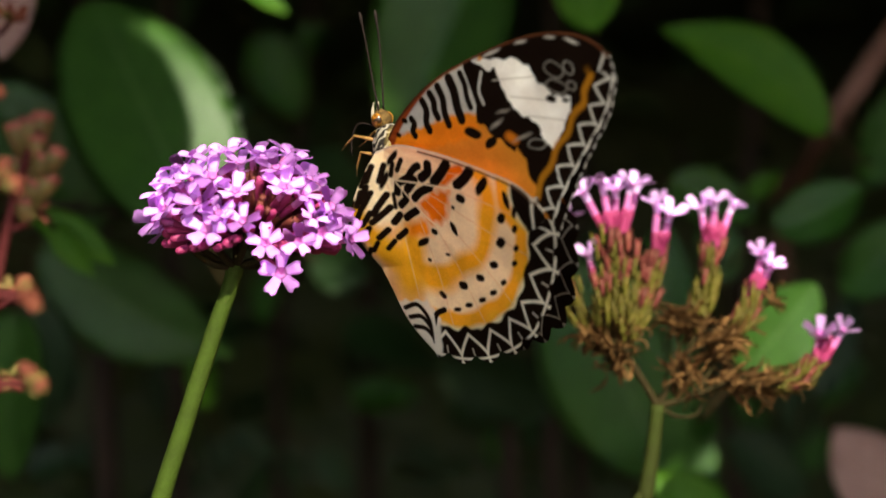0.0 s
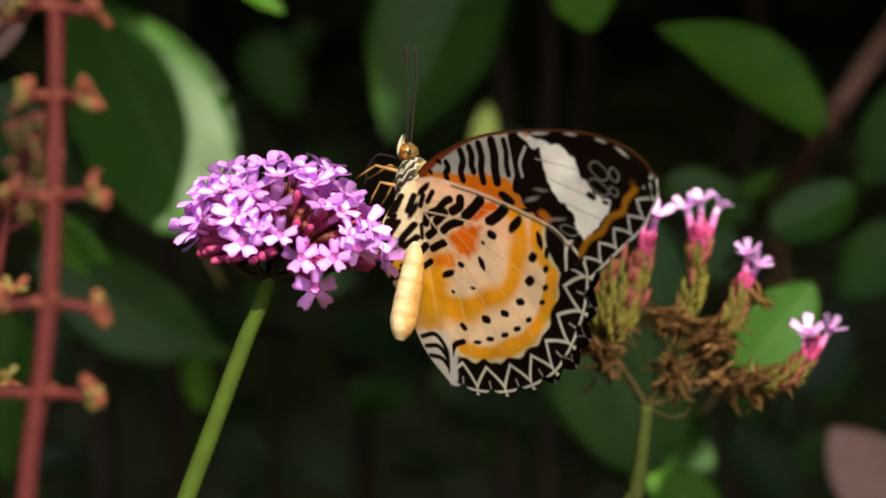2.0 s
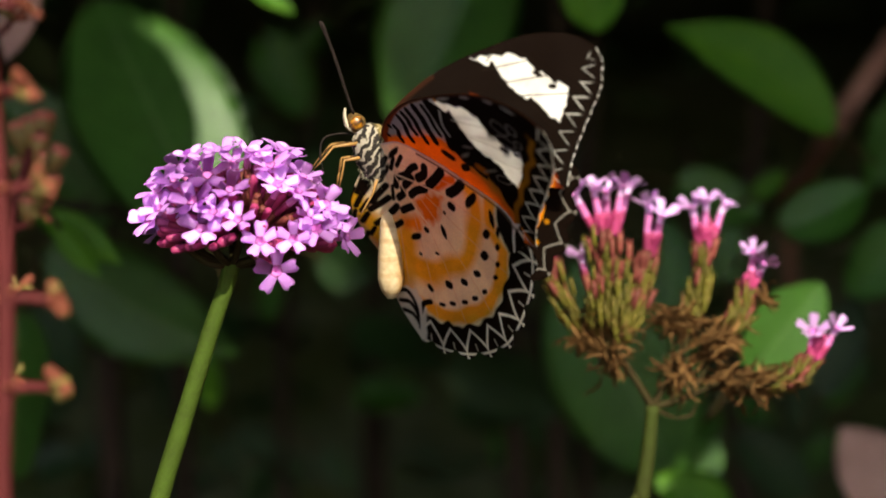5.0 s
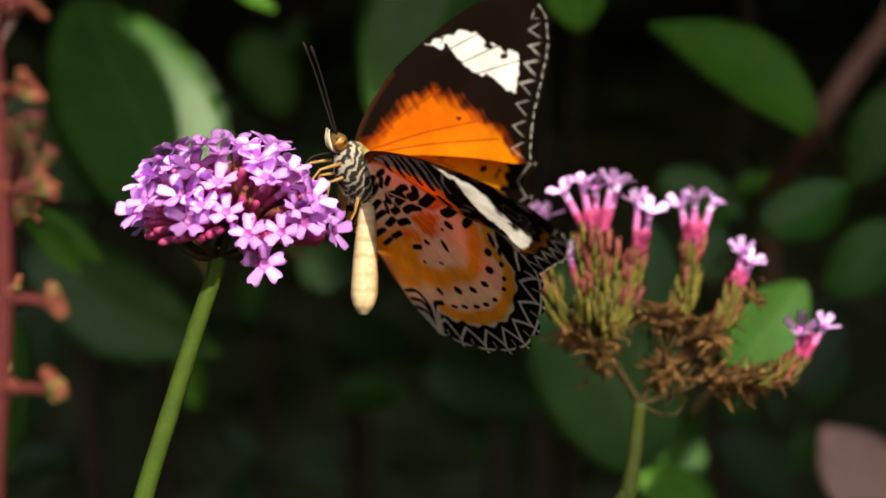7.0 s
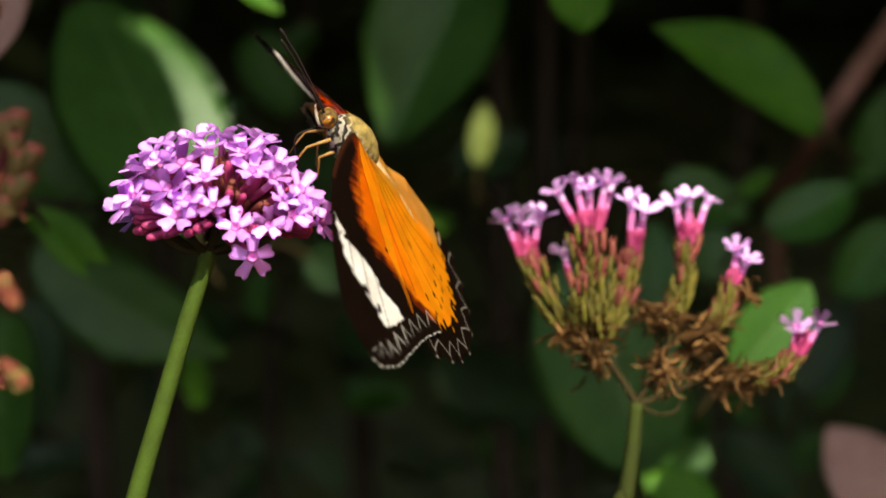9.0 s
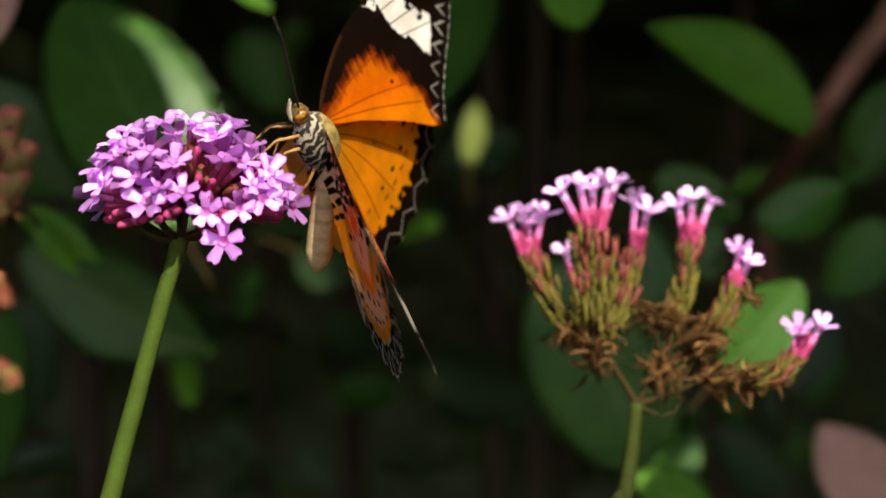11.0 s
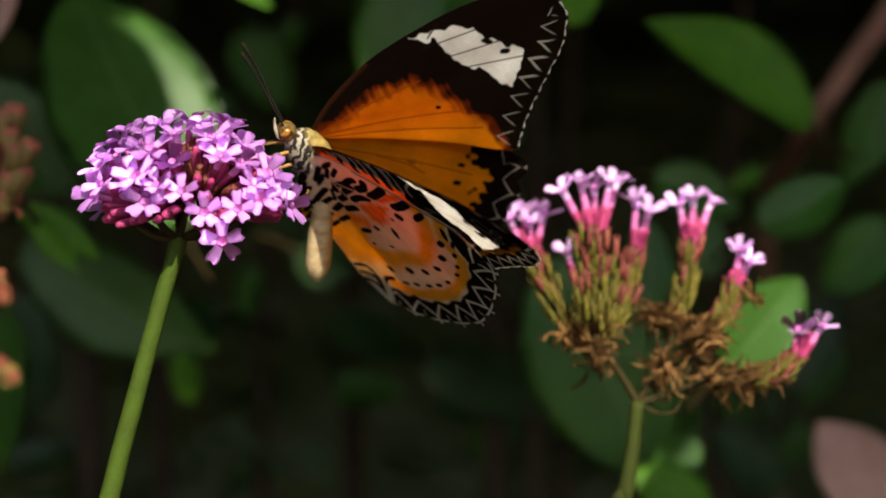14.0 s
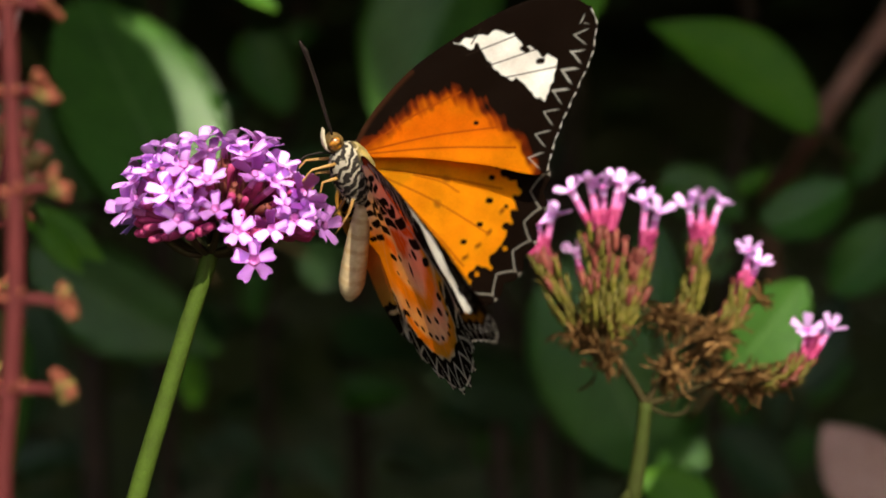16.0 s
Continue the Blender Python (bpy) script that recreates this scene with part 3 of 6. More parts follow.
def fresh_verbena():
    """The fresh flower: a domed head of lilac florets on a slender bristly stalk. Its origin is the pivot of its sway."""
    rnd = random.Random(5)
    ob = thing("verbena_flower", "domed lilac verbena flower head on a slender green stem", "flower", Matrix.Translation(PIVOT_LEFT))
    here = Matrix.Translation(-PIVOT_LEFT)

    def at(h, v, d=0.25):
        # bearings as at rest
        return here @ sight(h, v, d)
    bm = bmesh.new()
    line = smooth_line([Vector((0, 0, 0)), at(225, 1060), at(272, 880), at(318, 735), at(366, 585), at(396, 500), at(406, 462)], 8)
    tube(bm, line, [r for r in np.interp(np.linspace(0, 1, len(line)), [0, 0.8, 1], [0.0017, 0.00125, 0.0015])], 10)
    part("stem", bm, STEM, ob)
    # short hairs along the stem
    bm = bmesh.new()
    for i in range(420):
        k = rnd.randrange(8, len(line) - 2)
        p = line[k].lerp(line[k + 1], rnd.random())
        a = rnd.uniform(0, 6.28)
        way = Vector((math.cos(a), math.sin(a), rnd.uniform(-0.2, 0.4))).normalized()
        tube(bm, [p + way * 0.0012, p + way * rnd.uniform(0.0014, 0.0018)], [0.00003, 0.00001], 3, close=False)
    part("stem_hairs", bm, STEM, ob)
    core = at(434, 412)
    # branchlets fan out below the head
    for i in range(11):
        a = 2 * math.pi * i / 11 + 0.2
        end = core + Vector((math.cos(a) * 0.0105, math.sin(a) * 0.009, 0.0005 + 0.002 * math.sin(3 * a)))
        bm = bmesh.new()
        tube(bm, smooth_line([at(405, 468), (at(405, 468) + end) / 2 + Vector((0, 0, -0.0012)), end], 4), 0.00055, 6)
        part("branchlet", bm, STEM_DULL, ob)
    # the open florets: bearing from the low one, the way each looks, size and turn of its petals
    seen = ((0, 0, 0.04, -1, 0.05, 1.06, 18), (-25, -52, 0.05, -0.9, 0.35, 0.9, 20), (-125, -75, -0.05, -0.9, 0.42, 1.05, 10), (-62, -90, 0.05, -0.85, 0.48, 0.85, 14),
            (-142, -123, -0.15, -0.75, 0.62, 1.06, 40), (-118, -168, 0.0, -0.72, 0.68, 1.06, 24), (-77, -142, 0.05, -0.72, 0.66, 0.95, 8), (-212, -143, -0.5, -0.5, 0.75, 1.0, 0),
            (-226, -95, -0.55, -0.7, 0.35, 1.05, 30), (-208, -112, -0.45, -0.6, 0.65, 0.9, 60), (-180, -187, -0.4, -0.4, 0.85, 1.0, 12), (-155, -205, -0.25, -0.25, 0.95, 0.95, 50),
            (-95, -212, -0.12, -0.32, 0.95, 1.0, 22), (-50, -212, 0.15, -0.28, 0.95, 0.98, 40), (-5, -220, 0.25, -0.05, 0.95, 1.0, 15), (-10, -184, 0.05, -0.6, 0.75, 1.0, 34),
            (5, -150, 0.15, -0.72, 0.62, 1.0, 5), (38, -138, 0.35, -0.55, 0.7, 0.88, 28), (24, -182, 0.5, 0.1, 0.8, 0.9, 48), (60, -154, 0.6, 0.15, 0.7, 0.8, 20),
            (84, -116, 0.5, -0.6, 0.42, 1.0, 44), (30, -55, -0.05, -0.95, 0.22, 0.85, 12), (70, -72, 0.15, -0.9, 0.35, 1.0, 26), (118, -58, 0.8, -0.5, 0.05, 0.95, 8),
            (-105, -104, 0.0, -0.7, 0.6, 0.85, 30), (-180, -160, -0.35, -0.55, 0.75, 0.85, 55), (58, -98, 0.3, -0.8, 0.5, 0.8, 36),
            (-150, -172, -0.3, -0.5, 0.8, 0.85, 15), (-125, -198, -0.15, -0.35, 0.9, 0.85, 40), (-72, -192, 0.0, -0.45, 0.88, 0.85, 5), (-32, -200, 0.1, -0.35, 0.92, 0.85, 30), (18, -200, 0.3, -0.2, 0.9, 0.85, 10),
            (46, -165, 0.45, -0.35, 0.8, 0.85, 50), (-205, -165, -0.5, -0.35, 0.8, 0.85, 25), (98, -88, 0.6, -0.6, 0.3, 0.85, 20), (-160, -110, -0.25, -0.75, 0.55, 0.75, 60))
    cx, cz = 494.9, 477.7
    unit = 0.25 / FOCAL
    foot = at(412, 448)
    for dx, dy, wx, wy, wz, size, spin in seen:
        ex, ey = dx + 60, dy + 72
        q = (ex / 190) ** 2 + (ey / 155) ** 2
        depth = 118 * math.sqrt(max(0.0, 1 - q)) + 6
        if wy > -0.2:
            depth -= 60
        p = Vector((at(cx + dx, cz + dy).x, at(cx, cz).y - depth * unit, at(cx, cz + dy).z))
        way = Vector((wx + rnd.uniform(-0.06, 0.06), wy, wz + rnd.uniform(-0.06, 0.06))).normalized()
        root = core + (p - core).normalized() * min(0.0072, (p - core).length * 0.45) - Vector((0, 0, 0.0006))
        floret(ob, p, way, root, rnd, size, spin, 0.28)
        w = (root - foot).normalized()
        part("calyx", CALYCES[rnd.randrange(3)], None, ob, "", facing(root - w * 0.0024, (p - root).normalized() + w, (0, 0.3, 1), rnd.uniform(0.95, 1.2)))
    # the far half of the dome
    for i in range(18):
        a, e = rnd.uniform(0.15, math.pi - 0.15), rnd.uniform(0.05, 1.15)
        way = Vector((math.cos(a) * math.cos(e), math.sin(a) * math.cos(e), math.sin(e)))
        p = core + Vector((way.x * 0.0150, way.y * 0.0125, way.z * 0.0094))
        floret(ob, p, (way + Vector((0, 0, 0.4))).normalized(), core + way * 0.005, rnd, rnd.uniform(0.85, 0.98))
    # closed buds and calyces fill the dome between the florets
    for i in range(230):
        a, e = rnd.uniform(0, 2 * math.pi), rnd.uniform(-0.35, 1.3)
        way = Vector((math.cos(a) * math.cos(e), math.sin(a) * math.cos(e), math.sin(e) + 0.1)).normalized()
        p = core + Vector((way.x * 0.0112, way.y * 0.0082, way.z * 0.0082))
        if i % 5 < 3 or e < 0.05:
            part("closed_bud", CLOSED_BUD, None, ob, "", facing(p + way * 0.0026, way, (0, 0.3, 1), rnd.uniform(0.75, 1.15)))
        else:
            part("calyx", CALYCES[i % 3], None, ob, "", facing(p - way * 0.0022, way, (0, 0.3, 1), rnd.uniform(0.9, 1.25)))
    return ob


verbena_left = fresh_verbena()


def husk_mesh(kind):
    """A withered corolla: a long narrow curled strip with a crumpled end, along +z."""
    rnd = random.Random(70 + kind)
    bm = bmesh.new()
    n = 14
    pts, p, way = [], Vector((0, 0, 0)), Vector((0, 0, 1))
    bend = Vector((rnd.uniform(-1, 1), rnd.uniform(-1, 1), 0)) * 0.3
    for k in range(n):
        pts.append(p.copy())
        p = p + way * 0.00062
        bend = bend * 0.8 + Vector((rnd.uniform(-1, 1), rnd.uniform(-1, 1), rnd.uniform(-0.5, 0.3))) * (0.24 + 0.03 * k)
        way = (way + bend * 0.5).normalized()
    across = Vector((rnd.uniform(-1, 1), rnd.uniform(-1, 1), 0.2)).normalized()
    rows = []
    for k, q in enumerate(pts):
        way = (pts[min(k + 1, n - 1)] - pts[max(k - 1, 0)]).normalized()
        across = across + Vector((rnd.uniform(-1, 1), rnd.uniform(-1, 1), rnd.uniform(-1, 1))) * 0.35
        across = (across - way * across.dot(way)).normalized()
        half = (0.00016 + 0.00026 * math.sin(math.pi * min(1.0, k / (n - 2))) ** 0.7) * rnd.uniform(0.7, 1.25)
        if k == n - 1:
            half *= 0.4
        curl = way.cross(across) * half * rnd.uniform(0.5, 1.1)
        rows.append([bm.verts.new(q - across * half + curl), bm.verts.new(q - across * half * 0.4), bm.verts.new(q + across * half * 0.4), bm.verts.new(q + across * half + curl)])
    for r0, r1 in zip(rows, rows[1:]):
        for j in range(3):
            bm.faces.new((r0[j], r0[j + 1], r1[j + 1], r1[j]))
    bmesh.ops.solidify(bm, geom=bm.faces[:], thickness=0.00007)
    return to_mesh(bm, "husk", DRY)


HUSKS_DRY = [husk_mesh(k) for k in range(12)]
HUSKS_GREEN = [calyx_mesh("calyx", CALYX_GREEN, 90 + k, 0.72) for k in range(4)]


def fading_verbena():
    """The flower past its best: spikes with a few open florets on top, olive calyces and curled brown husks below."""
    rnd = random.Random(9)
    ob = thing("fading_verbena", "fading verbena with few lilac florets over brown husks", "flower", Matrix.Translation(PIVOT_RIGHT))
    here = Matrix.Translation(-PIVOT_RIGHT)

    def at(h, v, d=RIGHT):
        return here @ sight(h - 3.5, v - 5, d)
    unit = RIGHT / FOCAL

    def stick(points, radii, mat=STEM_DULL, name="branchlet"):
        bm = bmesh.new()
        line = smooth_line(points, 6)
        tube(bm, line, [float(r) for r in np.interp(np.linspace(0, 1, len(line)), np.linspace(0, 1, len(radii)), radii)], 8)
        part(name, bm, mat, ob)
    stick([Vector((0, 0, 0)), at(1094, 975), at(1110, 885), at(1122, 800), at(1130, 715)], [0.0017, 0.0016, 0.0014, 0.0012], STEM_OLD, "stem")
    fork = at(1130, 718)
    stick([fork, at(1108, 682), at(1080, 640), at(1058, 600)], [0.0008, 0.0006, 0.0007, 0.0010])
    stick([fork, at(1150, 680), at(1172, 640), at(1195, 590)], [0.0007, 0.0005, 0.0005, 0.0006])
    stick([fork, at(1190, 700), at(1225, 684), at(1262, 668)], [0.0007, 0.0005, 0.0005, 0.0006])
    stick([at(1190, 700), at(1215, 665), at(1230, 632)], [0.0007, 0.0006, 0.0006])
    stick([fork, at(1165, 735), at(1196, 732), at(1208, 712)], [0.0004, 0.0003, 0.0003, 0.0002], STEM_DULL, "tendril")
    spikes = (
        # axis from foot to top, half width, depth, share of it that is dry; then the florets: bearing, the way each looks, size
        (((1040, 625), (995, 565), (958, 500), (934, 446)), 26, 0.001, 0.36,
         ((897, 391, -0.4, -0.3, 0.85, 0.95), (924, 381, 0.0, 0.25, 0.95, 0.9), (934, 397, 0.05, -0.45, 0.85, 0.85), (961, 382, 0.35, -0.1, 0.9, 0.95))),
        (((1055, 630), (1048, 560), (1046, 490), (1048, 402)), 42, -0.003, 0.30,
         ((989, 340, -0.5, -0.2, 0.85, 1.0), (1024, 326, -0.1, -0.1, 0.98, 0.95), (1046, 333, -0.05, -0.45, 0.8, 0.8), (1076, 324, 0.2, -0.2, 0.95, 1.0), (1090, 322, 0.4, 0.2, 0.9, 0.85))),
        (((1065, 620), (1090, 560), (1108, 505), (1122, 440)), 27, 0.001, 0.28,
         ((1118, 355, -0.25, -0.2, 0.95, 0.9), (1146, 374, 0.25, -0.4, 0.88, 1.05))),
        (((1190, 585), (1205, 530), (1214, 480), (1220, 422)), 25, 0.003, 0.10,
         ((1198, 361, -0.25, -0.35, 0.9, 0.95), (1224, 349, 0.05, -0.2, 0.95, 1.0), (1258, 358, 0.5, 0.1, 0.85, 0.75))),
        (((1240, 610), (1272, 570), (1290, 540), (1300, 496)), 21, 0.0, 0.35,
         ((1306, 440, -0.15, -0.5, 0.8, 0.85), (1326, 461, 0.3, -0.45, 0.82, 0.9))),
        (((1290, 676), (1350, 672), (1386, 658), (1412, 622)), 22, -0.003, 0.45,
         ((1413, 580, -0.1, -0.62, 0.70, 1.0), (1456, 573, 0.35, -0.42, 0.80, 0.85))),
    )
    for line, rad, depth, brown, heads in spikes:
        axis = smooth_line([at(h, v, RIGHT + depth) for h, v in line], 8)
        stick([q for q in axis[::4]], [0.0009, 0.0008, 0.0006])
        last = len(axis) - 1
        n = 200 if rad > 30 else 116
        for i in range(n):
            t = (i + rnd.random()) / n
            k = min(int(t * last), last - 1)
            p = axis[k].lerp(axis[k + 1], t * last - k)
            along = (axis[k + 1] - axis[k]).normalized()
            a = i * 2.4
            side = along.orthogonal().normalized()
            out = side * math.cos(a) + along.cross(side) * math.sin(a)
            r = rad * unit * (0.55 + 0.45 * min(1.0, t * 2.2)) * rnd.uniform(0.25, 1.0)
            if t < brown + rnd.uniform(-0.08, 0.08):
                way = (along + out * rnd.uniform(0.1, 0.8)).normalized()
                part("husk", HUSKS_DRY[rnd.randrange(12)], None, ob, "", facing(p + out * r * 0.8 - way * 0.003, way, (rnd.uniform(-1, 1), rnd.uniform(-1, 1), 0.1), rnd.uniform(0.55, 0.95)))
            else:
                way = (along + out * rnd.uniform(0.0, 0.30)).normalized()
                pool = CALYCES if rnd.random() < 2.2 * t - 1.25 else HUSKS_GREEN
                part("calyx", pool[rnd.randrange(len(pool))], None, ob, "", facing(p + out * r - way * 0.003, way, (rnd.uniform(-1, 1), rnd.uniform(-1, 1), 0.1), rnd.uniform(0.6, 1.05)))
        tip = axis[-1]
        mid = sum(h for h, *_ in heads) / len(heads)
        for h, v, wx, wy, wz, size in heads:
            p = at(h, v, RIGHT + depth + (0.003 if wy > 0 else -0.001))
            spread = Vector(((h - mid) * 0.32 * unit, 0.001 * rnd.uniform(-1, 1), 0))
            floret(ob, p, (wx, wy - 0.12, wz), tip + spread - Vector((0, 0, 0.0012)), rnd, size * 0.9, None, 0.40, 1.15, PETAL_PALE)
        for i in range(5):
            w = (axis[-1] - axis[-3]).normalized() + Vector((rnd.uniform(-0.35, 0.35), rnd.uniform(-0.6, 0.2), rnd.uniform(-0.1, 0.3)))
            part("closed_bud", CLOSED_BUD, None, ob, "", facing(tip + Vector((rnd.uniform(-0.6, 0.6) * rad * unit, 0, 0)) + w.normalized() * rnd.uniform(0.0015, 0.0042), w, (0, 0.3, 1), rnd.uniform(0.7, 1.0)))
    # one more floret between the two front spikes
    floret(ob, at(1000, 448, RIGHT - 0.001), (-0.3, -0.3, 0.85), at(1012, 500, RIGHT), rnd, 0.85, None, 0.34, 1.2, PETAL_PALE)
    # matted withered corollas at the forks: middle, half length, half height, lie of the strips
    for h, v, wide, high, lean, count in ((1168, 565, 48, 22, -0.15, 60), (1250, 598, 46, 20, 0.55, 60), (1315, 672, 48, 20, 0.12, 64), (1172, 660, 20, 28, -1.2, 40), (1052, 640, 18, 18, -1.2, 26), (1328, 526, 8, 8, 0.8, 8), (1245, 662, 14, 6, 0.6, 8), (1010, 590, 20, 24, 1.0, 24)):
        for i in range(count):
            u, w = rnd.gauss(0, 0.5), rnd.gauss(0, 0.5)
            c, sn = math.cos(lean), math.sin(lean)
            if abs(lean) > 0.9:
                c, sn = 1, 0
            p = at(h + u * wide * c + w * high * sn, v - u * wide * sn + w * high * c, RIGHT + rnd.gauss(0, 0.002))
            way = Vector((rnd.choice((-1, 1)) * math.cos(lean + rnd.gauss(0, 0.35)), rnd.gauss(0, 0.35), math.sin(lean + rnd.gauss(0, 0.5))))
            part("husk", HUSKS_DRY[rnd.randrange(12)], None, ob, "", facing(p - way * 0.003, way, (rnd.uniform(-1, 1), 0.3, 1), rnd.uniform(0.6, 1.1)))
    return ob


verbena_right = fading_verbena()


def stalk(name, pivot, lean, label, mat=STEM):
    bm = bmesh.new()
    line = smooth_line([(pivot.x + lean, pivot.y + 0.05, -0.03), (pivot.x + lean * 0.8, pivot.y + 0.035, 0.35), (pivot.x + lean * 0.3, pivot.y + 0.01, 0.65), pivot], 8)
    tube(bm, line, [r for r in np.linspace(0.0024, 0.0017, len(line))], 10)
    return tagged(new(name, to_mesh(bm, name, mat)), label, "stem")


stalk("verbena_stalk", PIVOT_LEFT, -0.05, "square green lower stalk of the fresh verbena")
stalk("verbena_stalk", PIVOT_RIGHT, 0.02, "dull green lower stalk of the fading verbena", STEM_OLD)

# ---- the butterfly ----
MM = 0.001


def poly_distance(p, poly):
    """Signed distance of points p (n, 2) to a closed polygon, negative inside."""
    best = np.full(len(p), 1e9)
    inside = np.zeros(len(p), bool)
    q = np.asarray(poly, float)
    for a, b in zip(q, np.roll(q, -1, 0)):
        e, w = b - a, p - a
        t = np.clip((w @ e) / (e @ e + 1e-12), 0, 1)
        best = np.minimum(best, np.hypot(*(w - t[:, None] * e).T))
        cross = ((a[1] > p[:, 1]) != (b[1] > p[:, 1]))
        with np.errstate(divide="ignore", invalid="ignore"):
            x = (b[0] - a[0]) * (p[:, 1] - a[1]) / (b[1] - a[1] + 1e-12) + a[0]
        inside ^= cross & (p[:, 0] < x)
    return np.where(inside, -best, best)


def line_coords(p, line):
    """For points p: distance to a polyline and how far along it the nearest place lies."""
    best, along, run = np.full(len(p), 1e9), np.zeros(len(p)), 0.0
    for a, b in zip(line[:-1], line[1:]):
        e, w = b - a, p - a
        n = np.hypot(*e)
        t = np.clip((w @ e) / (n * n + 1e-12), 0, 1)
        d = np.hypot(*(w - t[:, None] * e).T)
        near = d < best
        best[near], along[near] = d[near], (run + t * n)[near]
        run += n
    return best, along, run


def spline2(points, n):
    return np.array([(q.x, q.y) for q in smooth_line([(x, y, 0) for x, y in points], n)])


def wobble(p, scale, seed):
    """Smooth noise in -1..1 for points p."""
    rs = np.random.RandomState(seed)
    out = np.zeros(len(p))
    for i in range(7):
        a, ph, k = rs.uniform(0, 6.28), rs.uniform(0, 6.28), scale * rs.uniform(0.6, 1.7)
        out += np.sin((p[:, 0] * math.cos(a) + p[:, 1] * math.sin(a)) * k + ph)
    return out / 3.5


def soft(d, w=0.12):
    """1 inside (d < 0), 0 outside."""
    return np.clip(0.5 - d / (2 * w), 0, 1)


class Paint:
    def __init__(self, p, col):
        self.p, self.c = p, np.tile(np.array(col, float), (len(p), 1))

    def lay(self, mask, col):
        self.c += np.clip(mask, 0, 1)[:, None] * (np.array(col) - self.c)

    def poly(self, poly, col, rough=0.0, seed=1, w=0.12):
        self.lay(soft(poly_distance(self.p, poly) + rough * wobble(self.p, 2.6, seed), w), col)

    def spots(self, rows, col, w=0.1):
        """Rows of x, y, half length, half width, turn in degrees."""
        for x, y, a, b, turn in rows:
            d = self.p - (x, y)
            c, s = math.cos(radians(turn)), math.sin(radians(turn))
            u, v = d[:, 0] * c + d[:, 1] * s, -d[:, 0] * s + d[:, 1] * c
            v = v + 0.18 * b * np.sin(u / a * 2.5)
            self.lay(soft((np.hypot(u / a, v / b) - 1) * b, w), col)

    def stroke(self, pts, half, col, w=0.08):
        d, along, total = line_coords(self.p, spline2(pts, 8))
        self.lay(soft(d - half, w), col)


FORE_COSTA = ((-0.8, 0.6), (3, 3.6), (8.5, 6.3), (15, 8.4), (24, 9.7), (32, 10.0), (38.2, 8.9), (41.8, 7.0), (43.8, 4.7))
FORE_OUTER = ((43.8, 4.7), (44.1, 2.3), (42.7, -0.6), (41, -3.0), (38.4, -5.3), (35.5, -7.9), (32.5, -10.7), (29.8, -13.6), (27.3, -16.8))
FORE_INNER = ((27.3, -16.8), (24.5, -15.6), (18, -10.8), (9, -5.2), (2, -1.6), (-0.8, 0.6))
HIND_COSTA = ((-1.2, -0.2), (3.8, 0.3), (11, -1.5), (18, -3.9), (25.4, -7.3), (28.8, -9.9))
HIND_OUTER = ((28.8, -9.9), (30.9, -13.3), (30.2, -17), (28.2, -21.3), (25.0, -26.0), (21.0, -29.6), (14.2, -32.3), (7.0, -33.0), (0.1, -31.9))
HIND_INNER = ((0.1, -31.9), (-4.2, -26.4), (-5.8, -21.0), (-7.6, -14.5), (-7.0, -8.5), (-4.0, -3.5), (-1.2, -0.2))
WHITE_BAND = ((21, 8.7), (24.5, 8.3), (28.5, 7.4), (30.3, 6.1), (31.2, 3.8), (33.8, 0.9), (35.6, -0.9), (34.1, -3.2), (31.4, -5.8), (29.9, -4.0), (28.7, -1.4), (26.0, 1.0), (24.9, 4.0), (24.2, 6.7), (22.3, 7.3))

BLACK, CREAM, WHITE = (0.010, 0.005, 0.003), (0.93, 0.82, 0.57), (0.90, 0.88, 0.84)
GOLD, ORANGE, OCHRE = (0.90, 0.50, 0.025), (0.72, 0.17, 0.004), (0.42, 0.17, 0.012)


def outlined(costa, outer, inner, cells, depth):
    """The wing's outline, its outer margin scalloped between the veins."""
    c, o, i = spline2(costa, 10), spline2(outer, 24), spline2(inner, 10)
    run = np.concatenate([[0], np.cumsum(np.hypot(*np.diff(o, axis=0).T))])
    t = run / run[-1] * cells
    way = np.gradient(o, axis=0)
    way /= np.hypot(*way.T)[:, None]
    out = np.stack([-way[:, 1], way[:, 0]], 1)
    mid = np.mean(np.concatenate([c, i]), 0)
    out *= np.sign(((o - mid) * out).sum(1))[:, None]
    smooth = o
    o = o + out * (depth * (np.abs(np.cos(math.pi * t)) - 0.4))[:, None]
    return np.concatenate([c[:-1], o[:-1], i[:-1]]), smooth


def zigzag(paint, d, s, total, cells, reach, low, thick, col, rim=True):
    """White chevrons with rounded tops in the dark border, one a cell, their feet on the pale margin."""
    t = s / total * cells
    tri = 1 - np.abs(2 * (t - np.floor(t)) - 1)
    slope = reach * 2 * cells / total * 0.68 * np.clip(tri, 0.04, 1) ** -0.32
    k = 1 / np.sqrt(1 + slope * slope)
    paint.lay(soft(np.abs(d - low - reach * tri ** 0.68) * k - thick, 0.1) * (d < reach + low + 0.5), col)
    if rim:
        paint.lay(soft(d - 0.2, 0.08), col)


